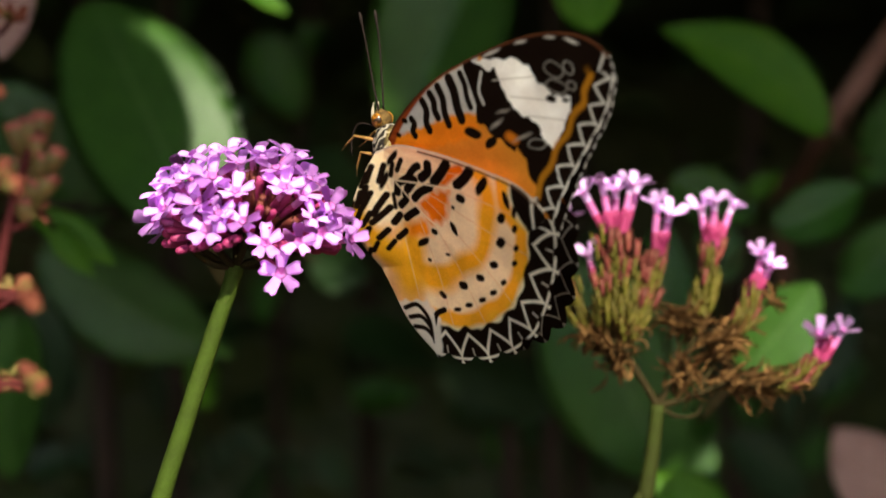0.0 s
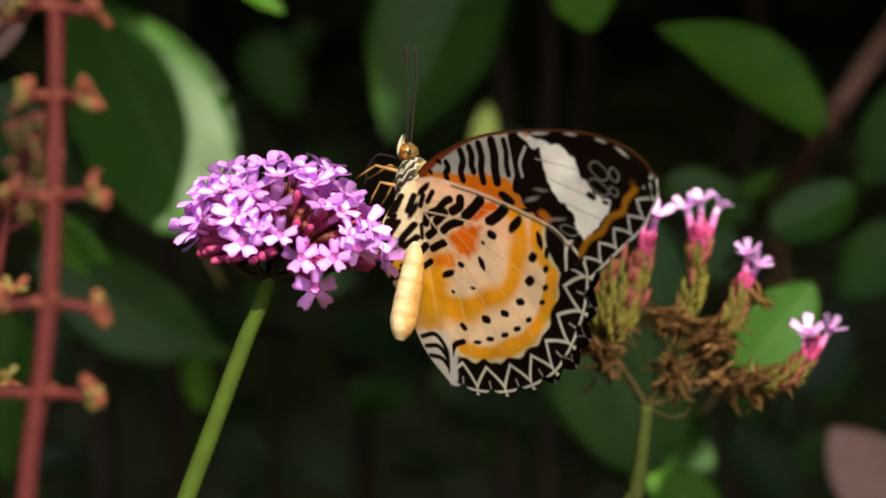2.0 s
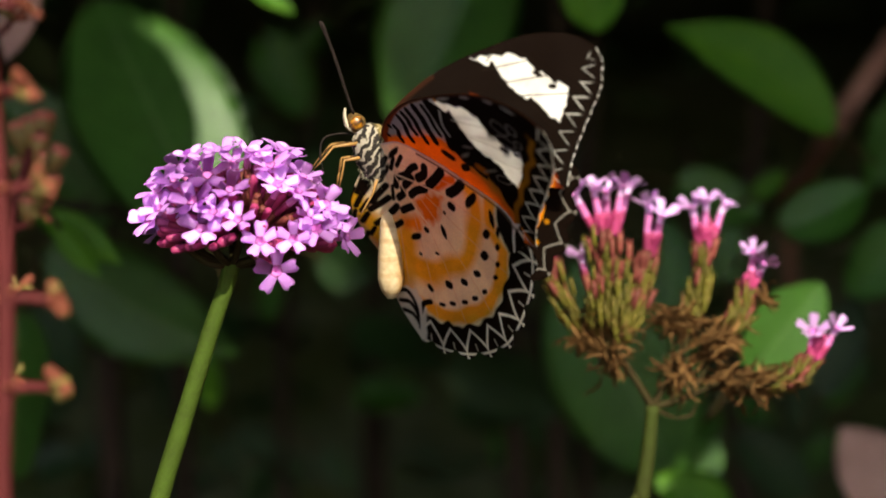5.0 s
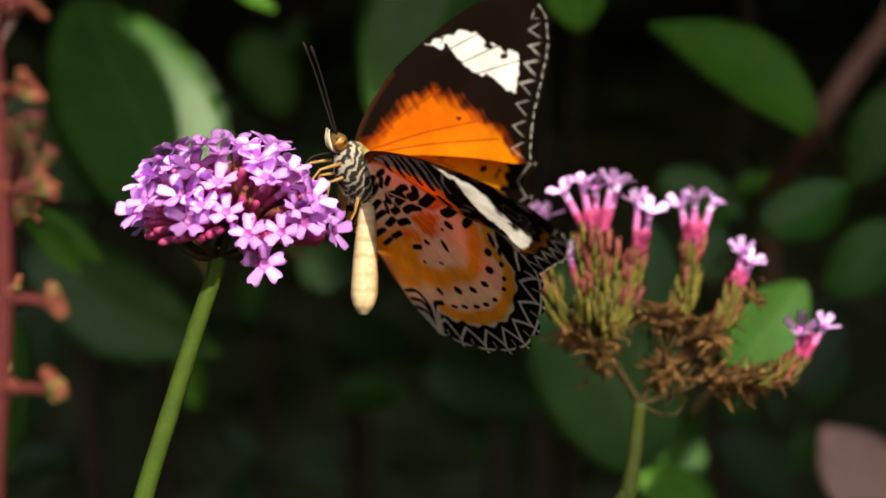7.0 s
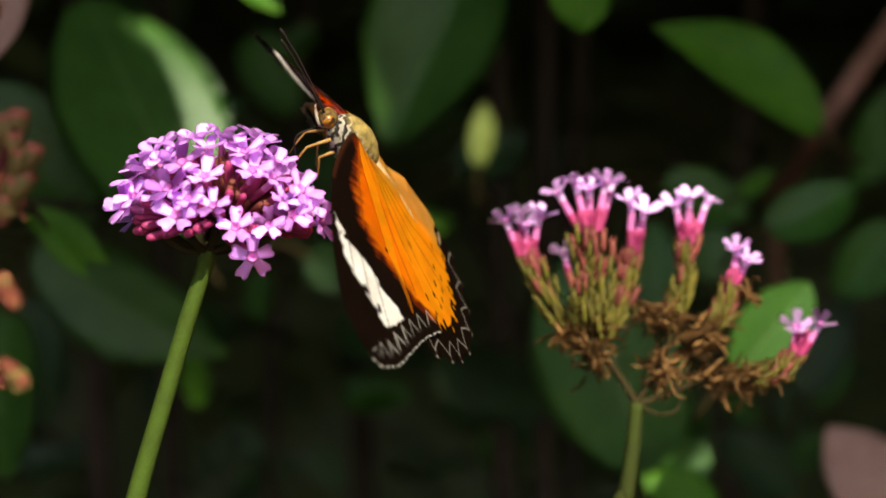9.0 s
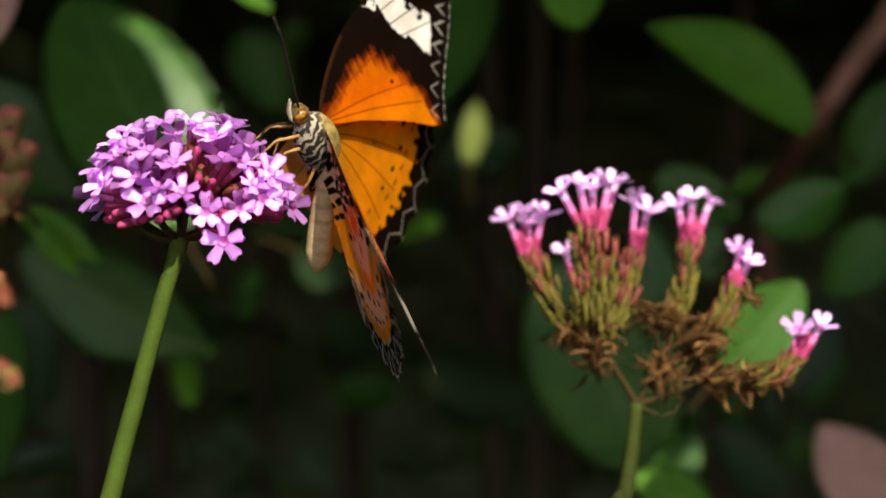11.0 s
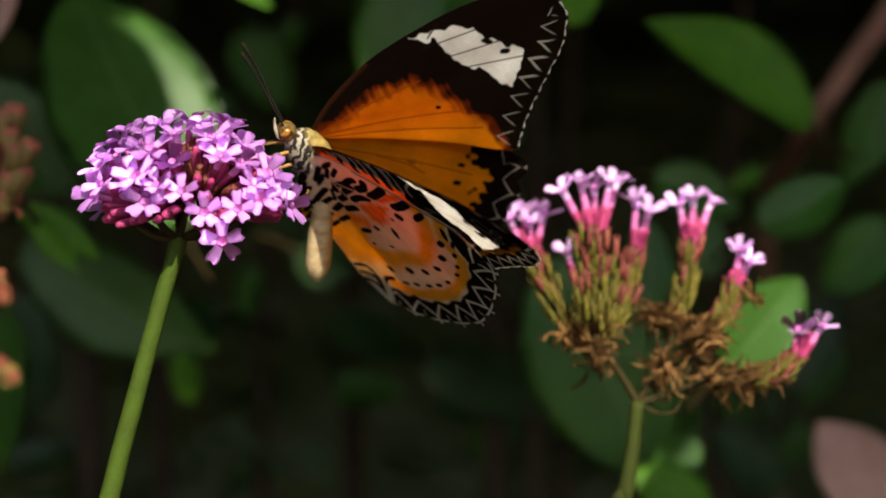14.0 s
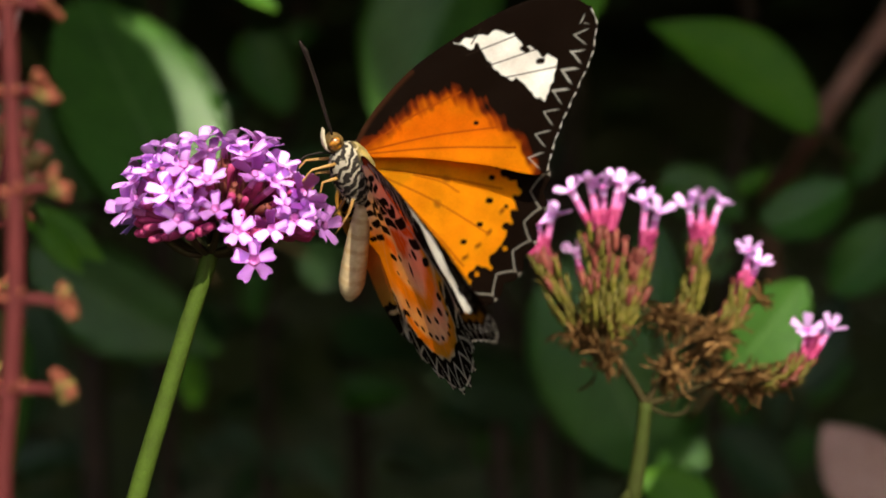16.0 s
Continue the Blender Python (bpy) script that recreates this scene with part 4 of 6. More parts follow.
def paint_fore_under(p, outer):
    d, s, total = line_coords(p, outer)
    grey = (0.60, 0.57, 0.53)
    pt = Paint(p, (0.74, 0.27, 0.030))
    # the cell with its grey and black bars
    pt.poly(((2, 1.6), (6, 0.4), (18.5, 0.8), (22, 3.2), (22, 9.4), (15, 8.0), (8, 5.8)), grey, 0.1, 3, 0.25)
    pt.poly(((-0.5, 1.2), (6, 1.5), (13.2, 2.2), (18.4, 1.8), (21.2, 0.4), (16, -1.6), (7.7, -1.6), (0, -0.6)), (0.78, 0.25, 0.014), 0.25, 7, 0.35)
    for k, (x0, y0, x1, y1, half) in enumerate(((6.1, 3.2, 6.0, 0.7, 0.55), (9.3, 5.3, 9.2, 0.9, 0.62), (11.2, 6.0, 11.5, 2.4, 0.6), (13.1, 6.7, 13.3, 1.0, 0.62), (15.6, 7.3, 16.0, 1.3, 0.8), (17.9, 7.6, 18.3, 2.6, 0.5), (19.5, 8.2, 20.4, 1.2, 0.75))):
        pt.stroke(((x0, y0), (x0 + 0.3, y0 * 0.65 + y1 * 0.35), (x1 - 0.25, y0 * 0.3 + y1 * 0.7), (x1, y1)), half, BLACK)
    pt.poly(((20.2, 8.9), (22.7, 8.1), (24.6, 7.2), (25.5, 5.5), (25.7, 4.3), (26.8, 2.2), (28.4, 1.0), (29.0, -1.1), (30.2, -2.7), (31.7, -4.9), (29.1, -7.4), (25.6, -5.6), (22.5, -3.1), (21.0, -1.4), (18.7, 0.3), (19.6, 3)), BLACK, 0.4, 4)
    pt.stroke(((20.9, 2.6), (20.6, 4.6), (21.8, 6.9)), 0.26, grey)
    pt.spots(((17.6, -1.0, 1.7, 0.75, -15), (20.6, -2.9, 1.3, 0.7, 30)), BLACK)
    # everything out to the tip is dark
    pt.lay(soft(24.4 - 0.2 * p[:, 1] - p[:, 0] + 0.4 * wobble(p, 1.5, 5), 0.2), BLACK)
    pt.spots(((24.5, -3.0, 1.2, 0.8, -20),), (0.62, 0.17, 0.012), 0.3)
    pt.spots(((22.4, -0.6, 1.2, 0.3, 20), (26.5, -3.2, 1.4, 0.22, 10), (24.2, 0.9, 0.9, 0.2, 0)), (0.34, 0.30, 0.26), 0.2)
    pt.poly(WHITE_BAND, WHITE, 0.25, 6)
    pt.poly(((33.2, 1.3), (36.4, 0.6), (35.8, -1.4), (33.2, -3.6), (31.7, -5.2), (31.2, -3)), WHITE, 0.2, 12)
    for a, b in (((23.5, 5.4), (31, 4.4)), ((26, 2.6), (33.2, 0.6)), ((28.4, -0.6), (34.6, -2.4))):
        pt.stroke((a, b), 0.09, (0.55, 0.52, 0.47))
    pt.spots(((33.0, 0.9, 0.9, 0.5, -10), (28.9, -2.4, 0.8, 1.1, 30), (35.4, 0.2, 0.6, 0.3, 0)), BLACK)
    ring = ((34.6, 4.6, 1.8, 1.1, -18), (34.4, 2.3, 1.9, 0.95, -18), (37.1, 4.3, 0.9, 1.0, 0), (36.9, 1.9, 0.8, 0.7, 0), (28.6, -4.6, 1.7, 0.8, 0))
    pt.spots(ring, (0.27, 0.25, 0.22))
    pt.spots([(x, y, a - 0.22, b - 0.21, r) for x, y, a, b, r in ring], BLACK)
    pt.lay(soft(np.abs(d - 3.85 - 0.25 * np.sin(s * 1.2)) - 0.5, 0.25) * soft(0.8 - s, 0.8), OCHRE)
    zigzag(pt, d, s, total, 8, 2.35, 0.35, 0.17, (0.80, 0.77, 0.70))
    edge, run, whole = line_coords(p, spline2(FORE_COSTA, 8))
    pt.lay(soft(edge - 1.7 + 0.085 * run, 0.2) * (run < 22), (0.30, 0.055, 0.012))
    pt.lay(soft(edge - 0.4, 0.15), (0.10, 0.035, 0.015))
    pt.spots(((24.5, 9.1, 1.6, 0.25, 8), (30, 9.4, 1.0, 0.22, 0), (35.2, 8.9, 0.9, 0.22, -10), (38.6, 7.6, 1.1, 0.22, -30)), (0.6, 0.56, 0.5))
    pt.spots(((4.6, 3.2, 0.6, 0.45, 0), (2.6, 1.4, 0.5, 0.4, 0)), BLACK)
    return pt.c


def paint_fore_upper(p, outer):
    d, s, total = line_coords(p, outer)
    pt = Paint(p, BLACK)
    wild = 0.9 * wobble(p, 1.9, 11) + 0.35 * np.sin(p[:, 0] * 3.3)
    area = ((0.5, 0.5), (5, 1.2), (9, 2.5), (14, 3.1), (18, 2.3), (20.6, -0.4), (22.6, -3.6), (23.8, -7.2), (25.4, -10.8), (25.6, -14.6), (25.0, -17.5), (16.5, -12.6), (8, -7.4), (0, -3))
    wild = 0.6 * wild + 0.5 * np.abs(np.sin(p[:, 0] * 2.6 + 1.4 * wobble(p, 0.8, 14))) * (p[:, 1] > -0.45 * p[:, 0] + 3)
    pt.lay(soft(poly_distance(p, area) + wild - 0.5, 0.7), (0.22, 0.030, 0.004))
    pt.lay(soft(poly_distance(p, area) + wild + 0.9, 0.9), ORANGE)
    pt.lay(soft(poly_distance(p, area) + wild + 0.5, 0.6) * soft(p[:, 1] + 0.35 * p[:, 0] + 0.5, 2.5), (0.80, 0.28, 0.006))
    pt.spots(((19.5, -4.2, 0.42, 0.35, 0),), BLACK)
    for a, b in (((1, 0.2), (19, 1.4)), ((1, -0.2), (23, -6.5)), ((1, -0.6), (24, -10.6))):
        pt.stroke((a, ((a[0] + b[0]) / 2, (a[1] + b[1]) / 2 + 0.5), b), 0.13, (0.40, 0.075, 0.006))
    pt.poly(WHITE_BAND, WHITE, 0.35, 6)
    pt.spots(((33.0, 0.2, 0.8, 0.5, 0), (31.3, 3.0, 0.9, 0.5, -30)), BLACK)
    for a, b in (((22, 6.2), (31, 5.6)), ((24.5, 3.2), (33.0, 2.2)), ((27, 0.2), (35.2, -1.8)), ((23.5, 7.5), (25.8, 9.0))):
        pt.stroke((a, b), 0.10, (0.022, 0.014, 0.010))
    t = s / total * 8
    tri = 1 - np.abs(2 * (t - np.floor(t)) - 1)
    slope = 3.0 * 16 / total
    k = 1 / math.sqrt(1 + slope * slope)
    pt.lay(soft(np.abs(d - 0.7 - 3.0 * tri) * k - 0.09 - 0.10 * (s > 8) * (s < 16), 0.08) * soft(0.30 - tri, 0.1) * 0.75, (0.64, 0.62, 0.57))
    pt.lay(soft(d - 0.14, 0.08) * soft(0.25 - tri, 0.1), (0.70, 0.68, 0.63))
    edge, run, whole = line_coords(p, spline2(FORE_COSTA, 8))
    pt.lay(soft(edge - 0.7, 0.3) * (run < 16), (0.05, 0.018, 0.008))
    return pt.c


def paint_hind_under(p, outer):
    d, s, total = line_coords(p, outer)
    p = (p + (0.6, 0)) / (1.13, 1)
    pt = Paint(p, CREAM)
    pt.lay(soft(np.abs(p[:, 0] + 2.0) - 3.2, 1.2) * soft(p[:, 1] + 11.5, 1.0), (0.84, 0.50, 0.22))
    # golden band round the disc and along the border
    ring = np.abs(np.hypot(p[:, 0] - 7.0, p[:, 1] + 8.5) - 10.7 - 0.16 * np.clip(8 - p[:, 0], 0, 9) + 0.5 * wobble(p, 0.7, 3))
    pt.lay(soft(ring - 1.5, 0.8) * soft(p[:, 1] + 5.0 - 0.12 * (p[:, 0] - 14), 0.5), GOLD)
    pt.spots(((0.6, -17.5, 6.2, 2.6, 75), (4.5, -20.6, 4.2, 1.9, 8)), GOLD, 1.0)
    pt.lay(soft(np.abs(d - 6.2) - 1.2 + 0.3 * wobble(p, 1.1, 4), 0.4), (0.90, 0.47, 0.028))
    pt.poly(((11.0, -5.3), (12.4, -3.9), (14.7, -4.0), (15.0, -4.8), (12.7, -5.8), (10.7, -6.5), (8.8, -6.6)), (0.82, 0.22, 0.008), 0.25, 31, 0.4)
    pt.poly(((4.7, -8.7), (8.0, -7.2), (11.2, -7.4), (10.0, -10.7), (8.1, -12.1), (6.5, -12.0)), (0.82, 0.22, 0.008), 0.3, 32, 0.6)
    pt.poly(((1.5, -11.7), (5.8, -11.1), (5.8, -13.8), (1.5, -13.6)), (0.86, 0.30, 0.010), 0.3, 33, 0.7)
    # veins
    for a, b, c in (((1, -3), (8, -8), (24, -19)), ((1, -3), (9.5, -12), (19, -27)), ((1, -3), (7.5, -13.5), (12.5, -30)), ((1, -3), (4.6, -13), (5.8, -30)),
                    ((1, -3), (10, -6.3), (26, -14)), ((0, -4), (0.6, -16), (0, -29)), ((1, -3), (12, -4.8), (20, -7.4))):
        pt.stroke((a, b, c), 0.06, (0.80, 0.58, 0.34))
    # black border with its chevrons
    pt.lay(soft(d - 4.75 + 0.3 * np.cos(s / total * 8 * 2 * math.pi) + 0.2 * wobble(p, 2.2, 8), 0.2), BLACK)
    zigzag(pt, d, s, total, 8, 3.55, 0.35, 0.25, (0.88, 0.82, 0.70))
    # a fine pale streak inside each chevron
    t = s / total * 8
    pt.lay(soft(np.abs(t - np.floor(t) - 0.5) * total / 8 - 0.14, 0.1) * (d < 1.7) * (s > 3), (0.62, 0.56, 0.48))
    # anal corner: pale with curved dark lines
    corner = ((-4.2, -23.4), (1.6, -23.6), (3.4, -26.6), (1.8, -33), (-2, -30), (-4.2, -26))
    pt.poly(corner, (0.80, 0.74, 0.66), 0.2, 9, 0.2)
    for k in range(3):
        pt.stroke(((-3.0 + 0.5 * k, -24.6 - 1.5 * k), (-0.6 + 0.3 * k, -24.2 - 1.9 * k), (0.9 + 0.1 * k, -26.0 - 1.7 * k), (1.4 - 0.1 * k, -28.4 - 0.9 * k)), 0.38, BLACK)
    pt.stroke(((1.9, -27.4), (2.9, -25.8), (4.6, -25.2)), 0.45, BLACK)
    pt.stroke(((2.0, -26.0), (1.7, -29.0), (1.0, -31.6)), 0.32, (0.80, 0.74, 0.66))
    # the row of round spots, small streaks outside it and small marks inside
    pt.spots(((5.0, -22.9, 0.75, 0.5, -30), (9.4, -21.6, 0.8, 0.72, 20), (12.9, -20.6, 0.72, 0.62, 20), (15.9, -18.8, 0.72, 0.62, 40), (18.2, -15.6, 0.88, 0.75, 70), (19.4, -12.1, 0.8, 0.7, 80)), BLACK)
    pt.spots(((7.2, -25.2, 0.75, 0.35, 10), (9.6, -24.6, 0.75, 0.4, 15), (12.3, -23.9, 0.7, 0.4, 25), (14.6, -22.9, 0.7, 0.42, 30), (16.8, -21.5, 0.6, 0.4, 45), (19.6, -18.8, 0.55, 0.4, 50), (20.6, -16.6, 0.6, 0.4, 60), (21.3, -13.8, 0.65, 0.45, 70), (21.9, -11.4, 0.9, 0.4, 80)), BLACK)
    pt.spots(((4.0, -14.6, 1.3, 0.55, 25), (6.6, -13.2, 0.6, 0.5, 0), (10.4, -13.0, 0.5, 1.1, 8), (11.2, -9.9, 0.32, 0.32, 0), (13.0, -8.7, 0.85, 0.7, 0), (8.0, -16.8, 0.45, 0.25, 0), (4.3, -17.4, 0.35, 0.3, 0)), BLACK)
    # slanting bars towards the root
    bars = ((2.0, -1.5, 1.6, 0.5, 40), (-0.2, -4.6, 1.5, 0.45, 60), (17.4, -7.2, 1.7, 0.7, 50), (21.0, -9.6, 0.5, 1.3, 0))
    pt.spots(bars, BLACK)
    # wavy zebra bars near the root
    for half, line in ((0.62, ((8.5, -3.2), (8.1, -4.3), (6.7, -5.0))), (0.5, ((6.6, -3.2), (5.7, -3.5), (4.6, -4.3))), (0.68, ((12.0, -3.5), (10.4, -4.8), (8.9, -5.8))), (0.68, ((16.0, -4.9), (14.6, -5.9), (13.0, -6.7))),
                       (0.5, ((4.4, -4.6), (2.7, -5.2))), (0.58, ((5.2, -5.2), (3.5, -6.4))), (0.55, ((7.8, -6.6), (5.8, -7.1), (4.4, -7.9))), (0.55, ((1.9, -5.5), (1.4, -6.7))), (0.52, ((2.8, -7.1), (2.7, -7.9), (1.4, -8.7))),
                       (0.52, ((4.2, -9.8), (3.0, -10.2), (1.8, -10.7))), (0.42, ((-0.4, -6.8), (-1.9, -8.2), (-2.8, -9.3))), (0.42, ((-0.4, -8.8), (-1.9, -9.7), (-3.3, -10.5))), (0.25, ((0.6, -6.9), (0.3, -9.0))),
                       (0.48, ((0.7, -10.2), (-0.4, -11.1))), (0.38, ((-1.5, -2.2), (-2.6, -4.2))), (0.38, ((0.2, -2.4), (-0.9, -4.6))), (0.38, ((-2.8, -5.0), (-3.8, -7.2))), (0.36, ((1.8, -2.4), (1.0, -4.0))), (0.36, ((3.6, -2.0), (2.4, -3.4))), (0.4, ((-1.6, -12.1), (-3.3, -13.1))), (0.42, ((1.1, -12.7), (-0.4, -13.5))), (0.36, ((-2.4, -6.0), (-3.9, -7.9))), (0.36, ((-3.2, -9.0), (-4.6, -10.6))), (0.34, ((-1.2, -14.0), (-2.6, -15.0))), (0.34, ((-3.6, -5.6), (-4.6, -7.6))), (0.34, ((-4.2, -8.2), (-5.2, -9.8))), (0.34, ((-3.9, -11.2), (-5.2, -12.6))), (0.3, ((-2.4, -3.0), (-3.4, -4.8))), (0.3, ((-3.8, -13.8), (-5.0, -15.0))), (0.32, ((-5.0, -6.8), (-6.0, -8.6))), (0.32, ((-5.4, -10.6), (-6.4, -12.2))), (0.3, ((-5.2, -14.6), (-6.2, -15.6)))):
        pt.stroke(line, half * 1.2, BLACK)
    pt.stroke(((1.7, -4.9), (6.4, -5.9), (15.3, -8.0)), 0.12, CREAM)
    pt.stroke(((1.6, -5.2), (5.3, -10.4), (9.3, -14.0)), 0.12, CREAM)
    edge, run, whole = line_coords(p, (spline2(HIND_COSTA, 8) + (0.6, 0)) / (1.13, 1))
    pt.lay(soft(edge - 0.28, 0.12), (0.62, 0.55, 0.46))
    pt.lay(soft(np.abs(edge - 0.6) - 0.14, 0.1) * (run > 8), (0.12, 0.08, 0.05))
    return pt.c


def paint_hind_upper(p, outer):
    d, s, total = line_coords(p, outer)
    p = (p + (0.6, 0)) / (1.13, 1)
    pt = Paint(p, (0.82, 0.32, 0.008))
    pt.lay(soft(p[:, 0] - 0.8 + 0.06 * p[:, 1], 1.8), (0.58, 0.30, 0.055))
    wild = 0.9 * wobble(p, 2.2, 21)
    pt.lay(soft(d - 5.4 - wild - 0.5 * np.cos(s / total * 16 * math.pi), 0.25), BLACK)
    pt.lay(soft(poly_distance(p, ((17, -3.5), (22, -6.3), (28, -9), (27, -11.5), (22, -8.2))), 0.3), (0.42, 0.12, 0.006))
    zigzag(pt, d, s, total, 8, 2.5, 0.3, 0.09, (0.50, 0.46, 0.40), False)
    pt.spots(((9.4, -21.6, 0.42, 0.36, 0), (12.9, -20.6, 0.52, 0.42, 0), (15.9, -18.8, 0.52, 0.42, 0), (18.2, -15.6, 0.58, 0.5, 0), (19.4, -12.1, 0.5, 0.45, 0)), BLACK)
    pt.spots(((9.9, -24.0, 0.5, 0.3, 15), (12.6, -23.2, 0.5, 0.3, 25), (14.9, -22.1, 0.5, 0.32, 30), (17.0, -20.6, 0.5, 0.3, 45), (19.7, -18.0, 0.5, 0.32, 50)), (0.20, 0.06, 0.006), 0.25)
    pt.spots(((5.0, -22.6, 0.5, 0.4, 0), (10.4, -13.0, 0.5, 0.7, 0), (12.6, -9.6, 0.6, 0.6, 0)), (0.45, 0.16, 0.01), 0.3)
    for a, b in (((1, -3), (20.5, -14.5)), ((1, -3), (17, -21)), ((1, -3), (12, -24.5)), ((1, -3), (7, -26)), ((8, -7), (14, -12.5))):
        pt.stroke((a, ((a[0] + b[0]) / 2 + 0.8, (a[1] + b[1]) / 2), b), 0.13, (0.50, 0.14, 0.008))
    pt.spots(((0.2, -27.6, 1.6, 0.4, 20),), (0.7, 0.5, 0.3))
    return pt.c


def wing_mesh(name, costa, outer, inner, cells, depth, under, upper, side, step=0.14):
    """A thin wing: one sheet for the underside, one for the upper side, joined at the rim. x leads away from the body, z forward."""
    rim, margin = outlined(costa, outer, inner, cells, depth)
    lo, hi = rim.min(0) - step, rim.max(0) + step
    nx, ny = int((hi[0] - lo[0]) / step) + 1, int((hi[1] - lo[1]) / step) + 1
    gx, gy = np.meshgrid(lo[0] + step * np.arange(nx), lo[1] + step * np.arange(ny), indexing="ij")
    p = np.stack([gx.ravel(), gy.ravel()], 1)
    sd = poly_distance(p, rim)
    ok = (sd < 0).reshape(nx, ny)
    cell = ok[:-1, :-1] | ok[1:, :-1] | ok[:-1, 1:] | ok[1:, 1:]
    i, j = np.nonzero(cell)
    quads = np.stack([i * ny + j, (i + 1) * ny + j, (i + 1) * ny + j + 1, i * ny + j + 1], 1)
    used, quads = np.unique(quads, return_inverse=True)
    quads = quads.reshape(-1, 4)
    p, sd = p[used].copy(), sd[used]
    # pull the outermost points onto the rim
    out = np.nonzero(sd > 0)[0]
    best, place = np.full(len(out), 1e9), p[out].copy()
    for a, b in zip(rim, np.roll(rim, -1, 0)):
        e, w = b - a, p[out] - a
        t = np.clip((w @ e) / (e @ e + 1e-12), 0, 1)
        c = a + t[:, None] * e
        dd = np.hypot(*(p[out] - c).T)
        near = dd < best
        best[near], place[near] = dd[near], c[near]
    p[out] = place
    n = len(p)
    far = np.hypot(p[:, 0], p[:, 1])
    camber = 0.55 * np.sin(far / 46 * math.pi) + 0.12 * wobble(p, 0.45, 2) + 0.015 * np.sin(np.arctan2(p[:, 1] - 3, p[:, 0] + 6) * 42)
    # the tips bend outwards
    camber = camber + (1.0 if name == "hindwing" else 0.6) * (far / 40) ** 2
    across = p[:, 0]
    if name == "hindwing":
        # the inner margin curls out round the abdomen
        camber = camber + 2.6 * np.clip((0.2 - p[:, 0]) / 6, 0, 1.2) ** 1.2 * np.clip((18 + p[:, 1]) / 7, 0, 1)
        if side > 0:
            fold = np.clip(-0.3 - p[:, 0], 0, 5.9)
            camber = camber + 0.95 * fold
            across = p[:, 0] + 0.85 * fold
    thick = 0.05 * np.clip(-sd / 0.3, 0, 1)
    co = np.concatenate([np.stack([across, side * (camber + thick), p[:, 1]], 1), np.stack([across, side * (camber - thick), p[:, 1]], 1)]) * MM
    faces = np.concatenate([quads if side < 0 else quads[:, ::-1], (quads[:, ::-1] if side < 0 else quads) + n])
    me = bpy.data.meshes.new(name)
    me.vertices.add(len(co))
    me.vertices.foreach_set("co", co.ravel())
    me.loops.add(faces.size)
    me.loops.foreach_set("vertex_index", faces.ravel().astype(np.int32))
    me.polygons.add(len(faces))
    me.polygons.foreach_set("loop_start", np.arange(0, faces.size, 4, dtype=np.int32))
    me.polygons.foreach_set("use_smooth", np.ones(len(faces), bool))
    col = np.ones((len(co), 4), np.float32)
    col[:n, :3], col[n:, :3] = under(p, margin), upper(p, margin)
    at = me.color_attributes.new("pigment", "FLOAT_COLOR", "POINT")
    at.data.foreach_set("color", col.ravel())
    me.update(calc_edges=True)
    me.validate()
    me.materials.append(WING)
    return me


def blob(rings, sides=16, squash=1.0):
    """A rounded body from rows of (x, z, radius) in millimetres."""
    bm = bmesh.new()
    tube(bm, [(x * MM, 0, z * MM) for x, z, r in rings], [r * MM for x, z, r in rings], sides)
    for v in bm.verts:
        v.co.y *= squash
    return bm


def fur(bm, count, place, length, rnd):
    """Fine hairs: place(rnd) gives a root and a direction in millimetres."""
    for i in range(count):
        p, w = place(rnd)
        p, w = Vector(p) * MM, Vector(w).normalized()
        e = p + w * length * MM * rnd.uniform(0.6, 1.2)
        tube(bm, [p, p.lerp(e, 0.6) + Vector((0, 0, -0.0001)), e], [0.00005, 0.00004, 0.00001], 3, close=False)


butterfly = thing("butterfly", "orange, black and white butterfly feeding on the verbena", "butterfly")
bm = blob([(-1.4, 3.4, 0.7), (-1.5, 2.7, 2.1), (-1.7, 1.0, 3.1), (-1.7, -1.4, 3.5), (-1.6, -4.0, 3.1), (-1.5, -6.0, 2.1), (-1.4, -7.2, 1.1)], 20, 0.82)
part("thorax", bm, THORAX, butterfly, "striped black and white thorax with olive fur")
rnd = random.Random(3)
bm = bmesh.new()


def back_hair(r):
    a, z = r.uniform(-1.9, 1.9), r.uniform(-5.5, 2.5)
    rad = 2.5 * math.sqrt(max(0.1, 1 - ((z + 1.4) / 5.2) ** 2))
    return (-1.9 + math.cos(a) * rad, math.sin(a) * rad * 0.70, z), (math.cos(a), math.sin(a), -0.8)


fur(bm, 500, back_hair, 1.1, rnd)
part("fur", bm, simple("olive fur", (0.30, 0.20, 0.05), (0.16, 0.10, 0.03), 900, 0.8), butterfly)
bm = bmesh.new()


def belly_hair(r):
    a, z = r.uniform(1.7, 4.6), r.uniform(-6, 3)
    rad = 2.8 * math.sqrt(max(0.1, 1 - ((z + 1.4) / 5.4) ** 2))
    return (-2.0 + math.cos(a) * rad, math.sin(a) * rad * 0.66, z), (math.cos(a) * 0.7, math.sin(a) * 0.7, -0.9)


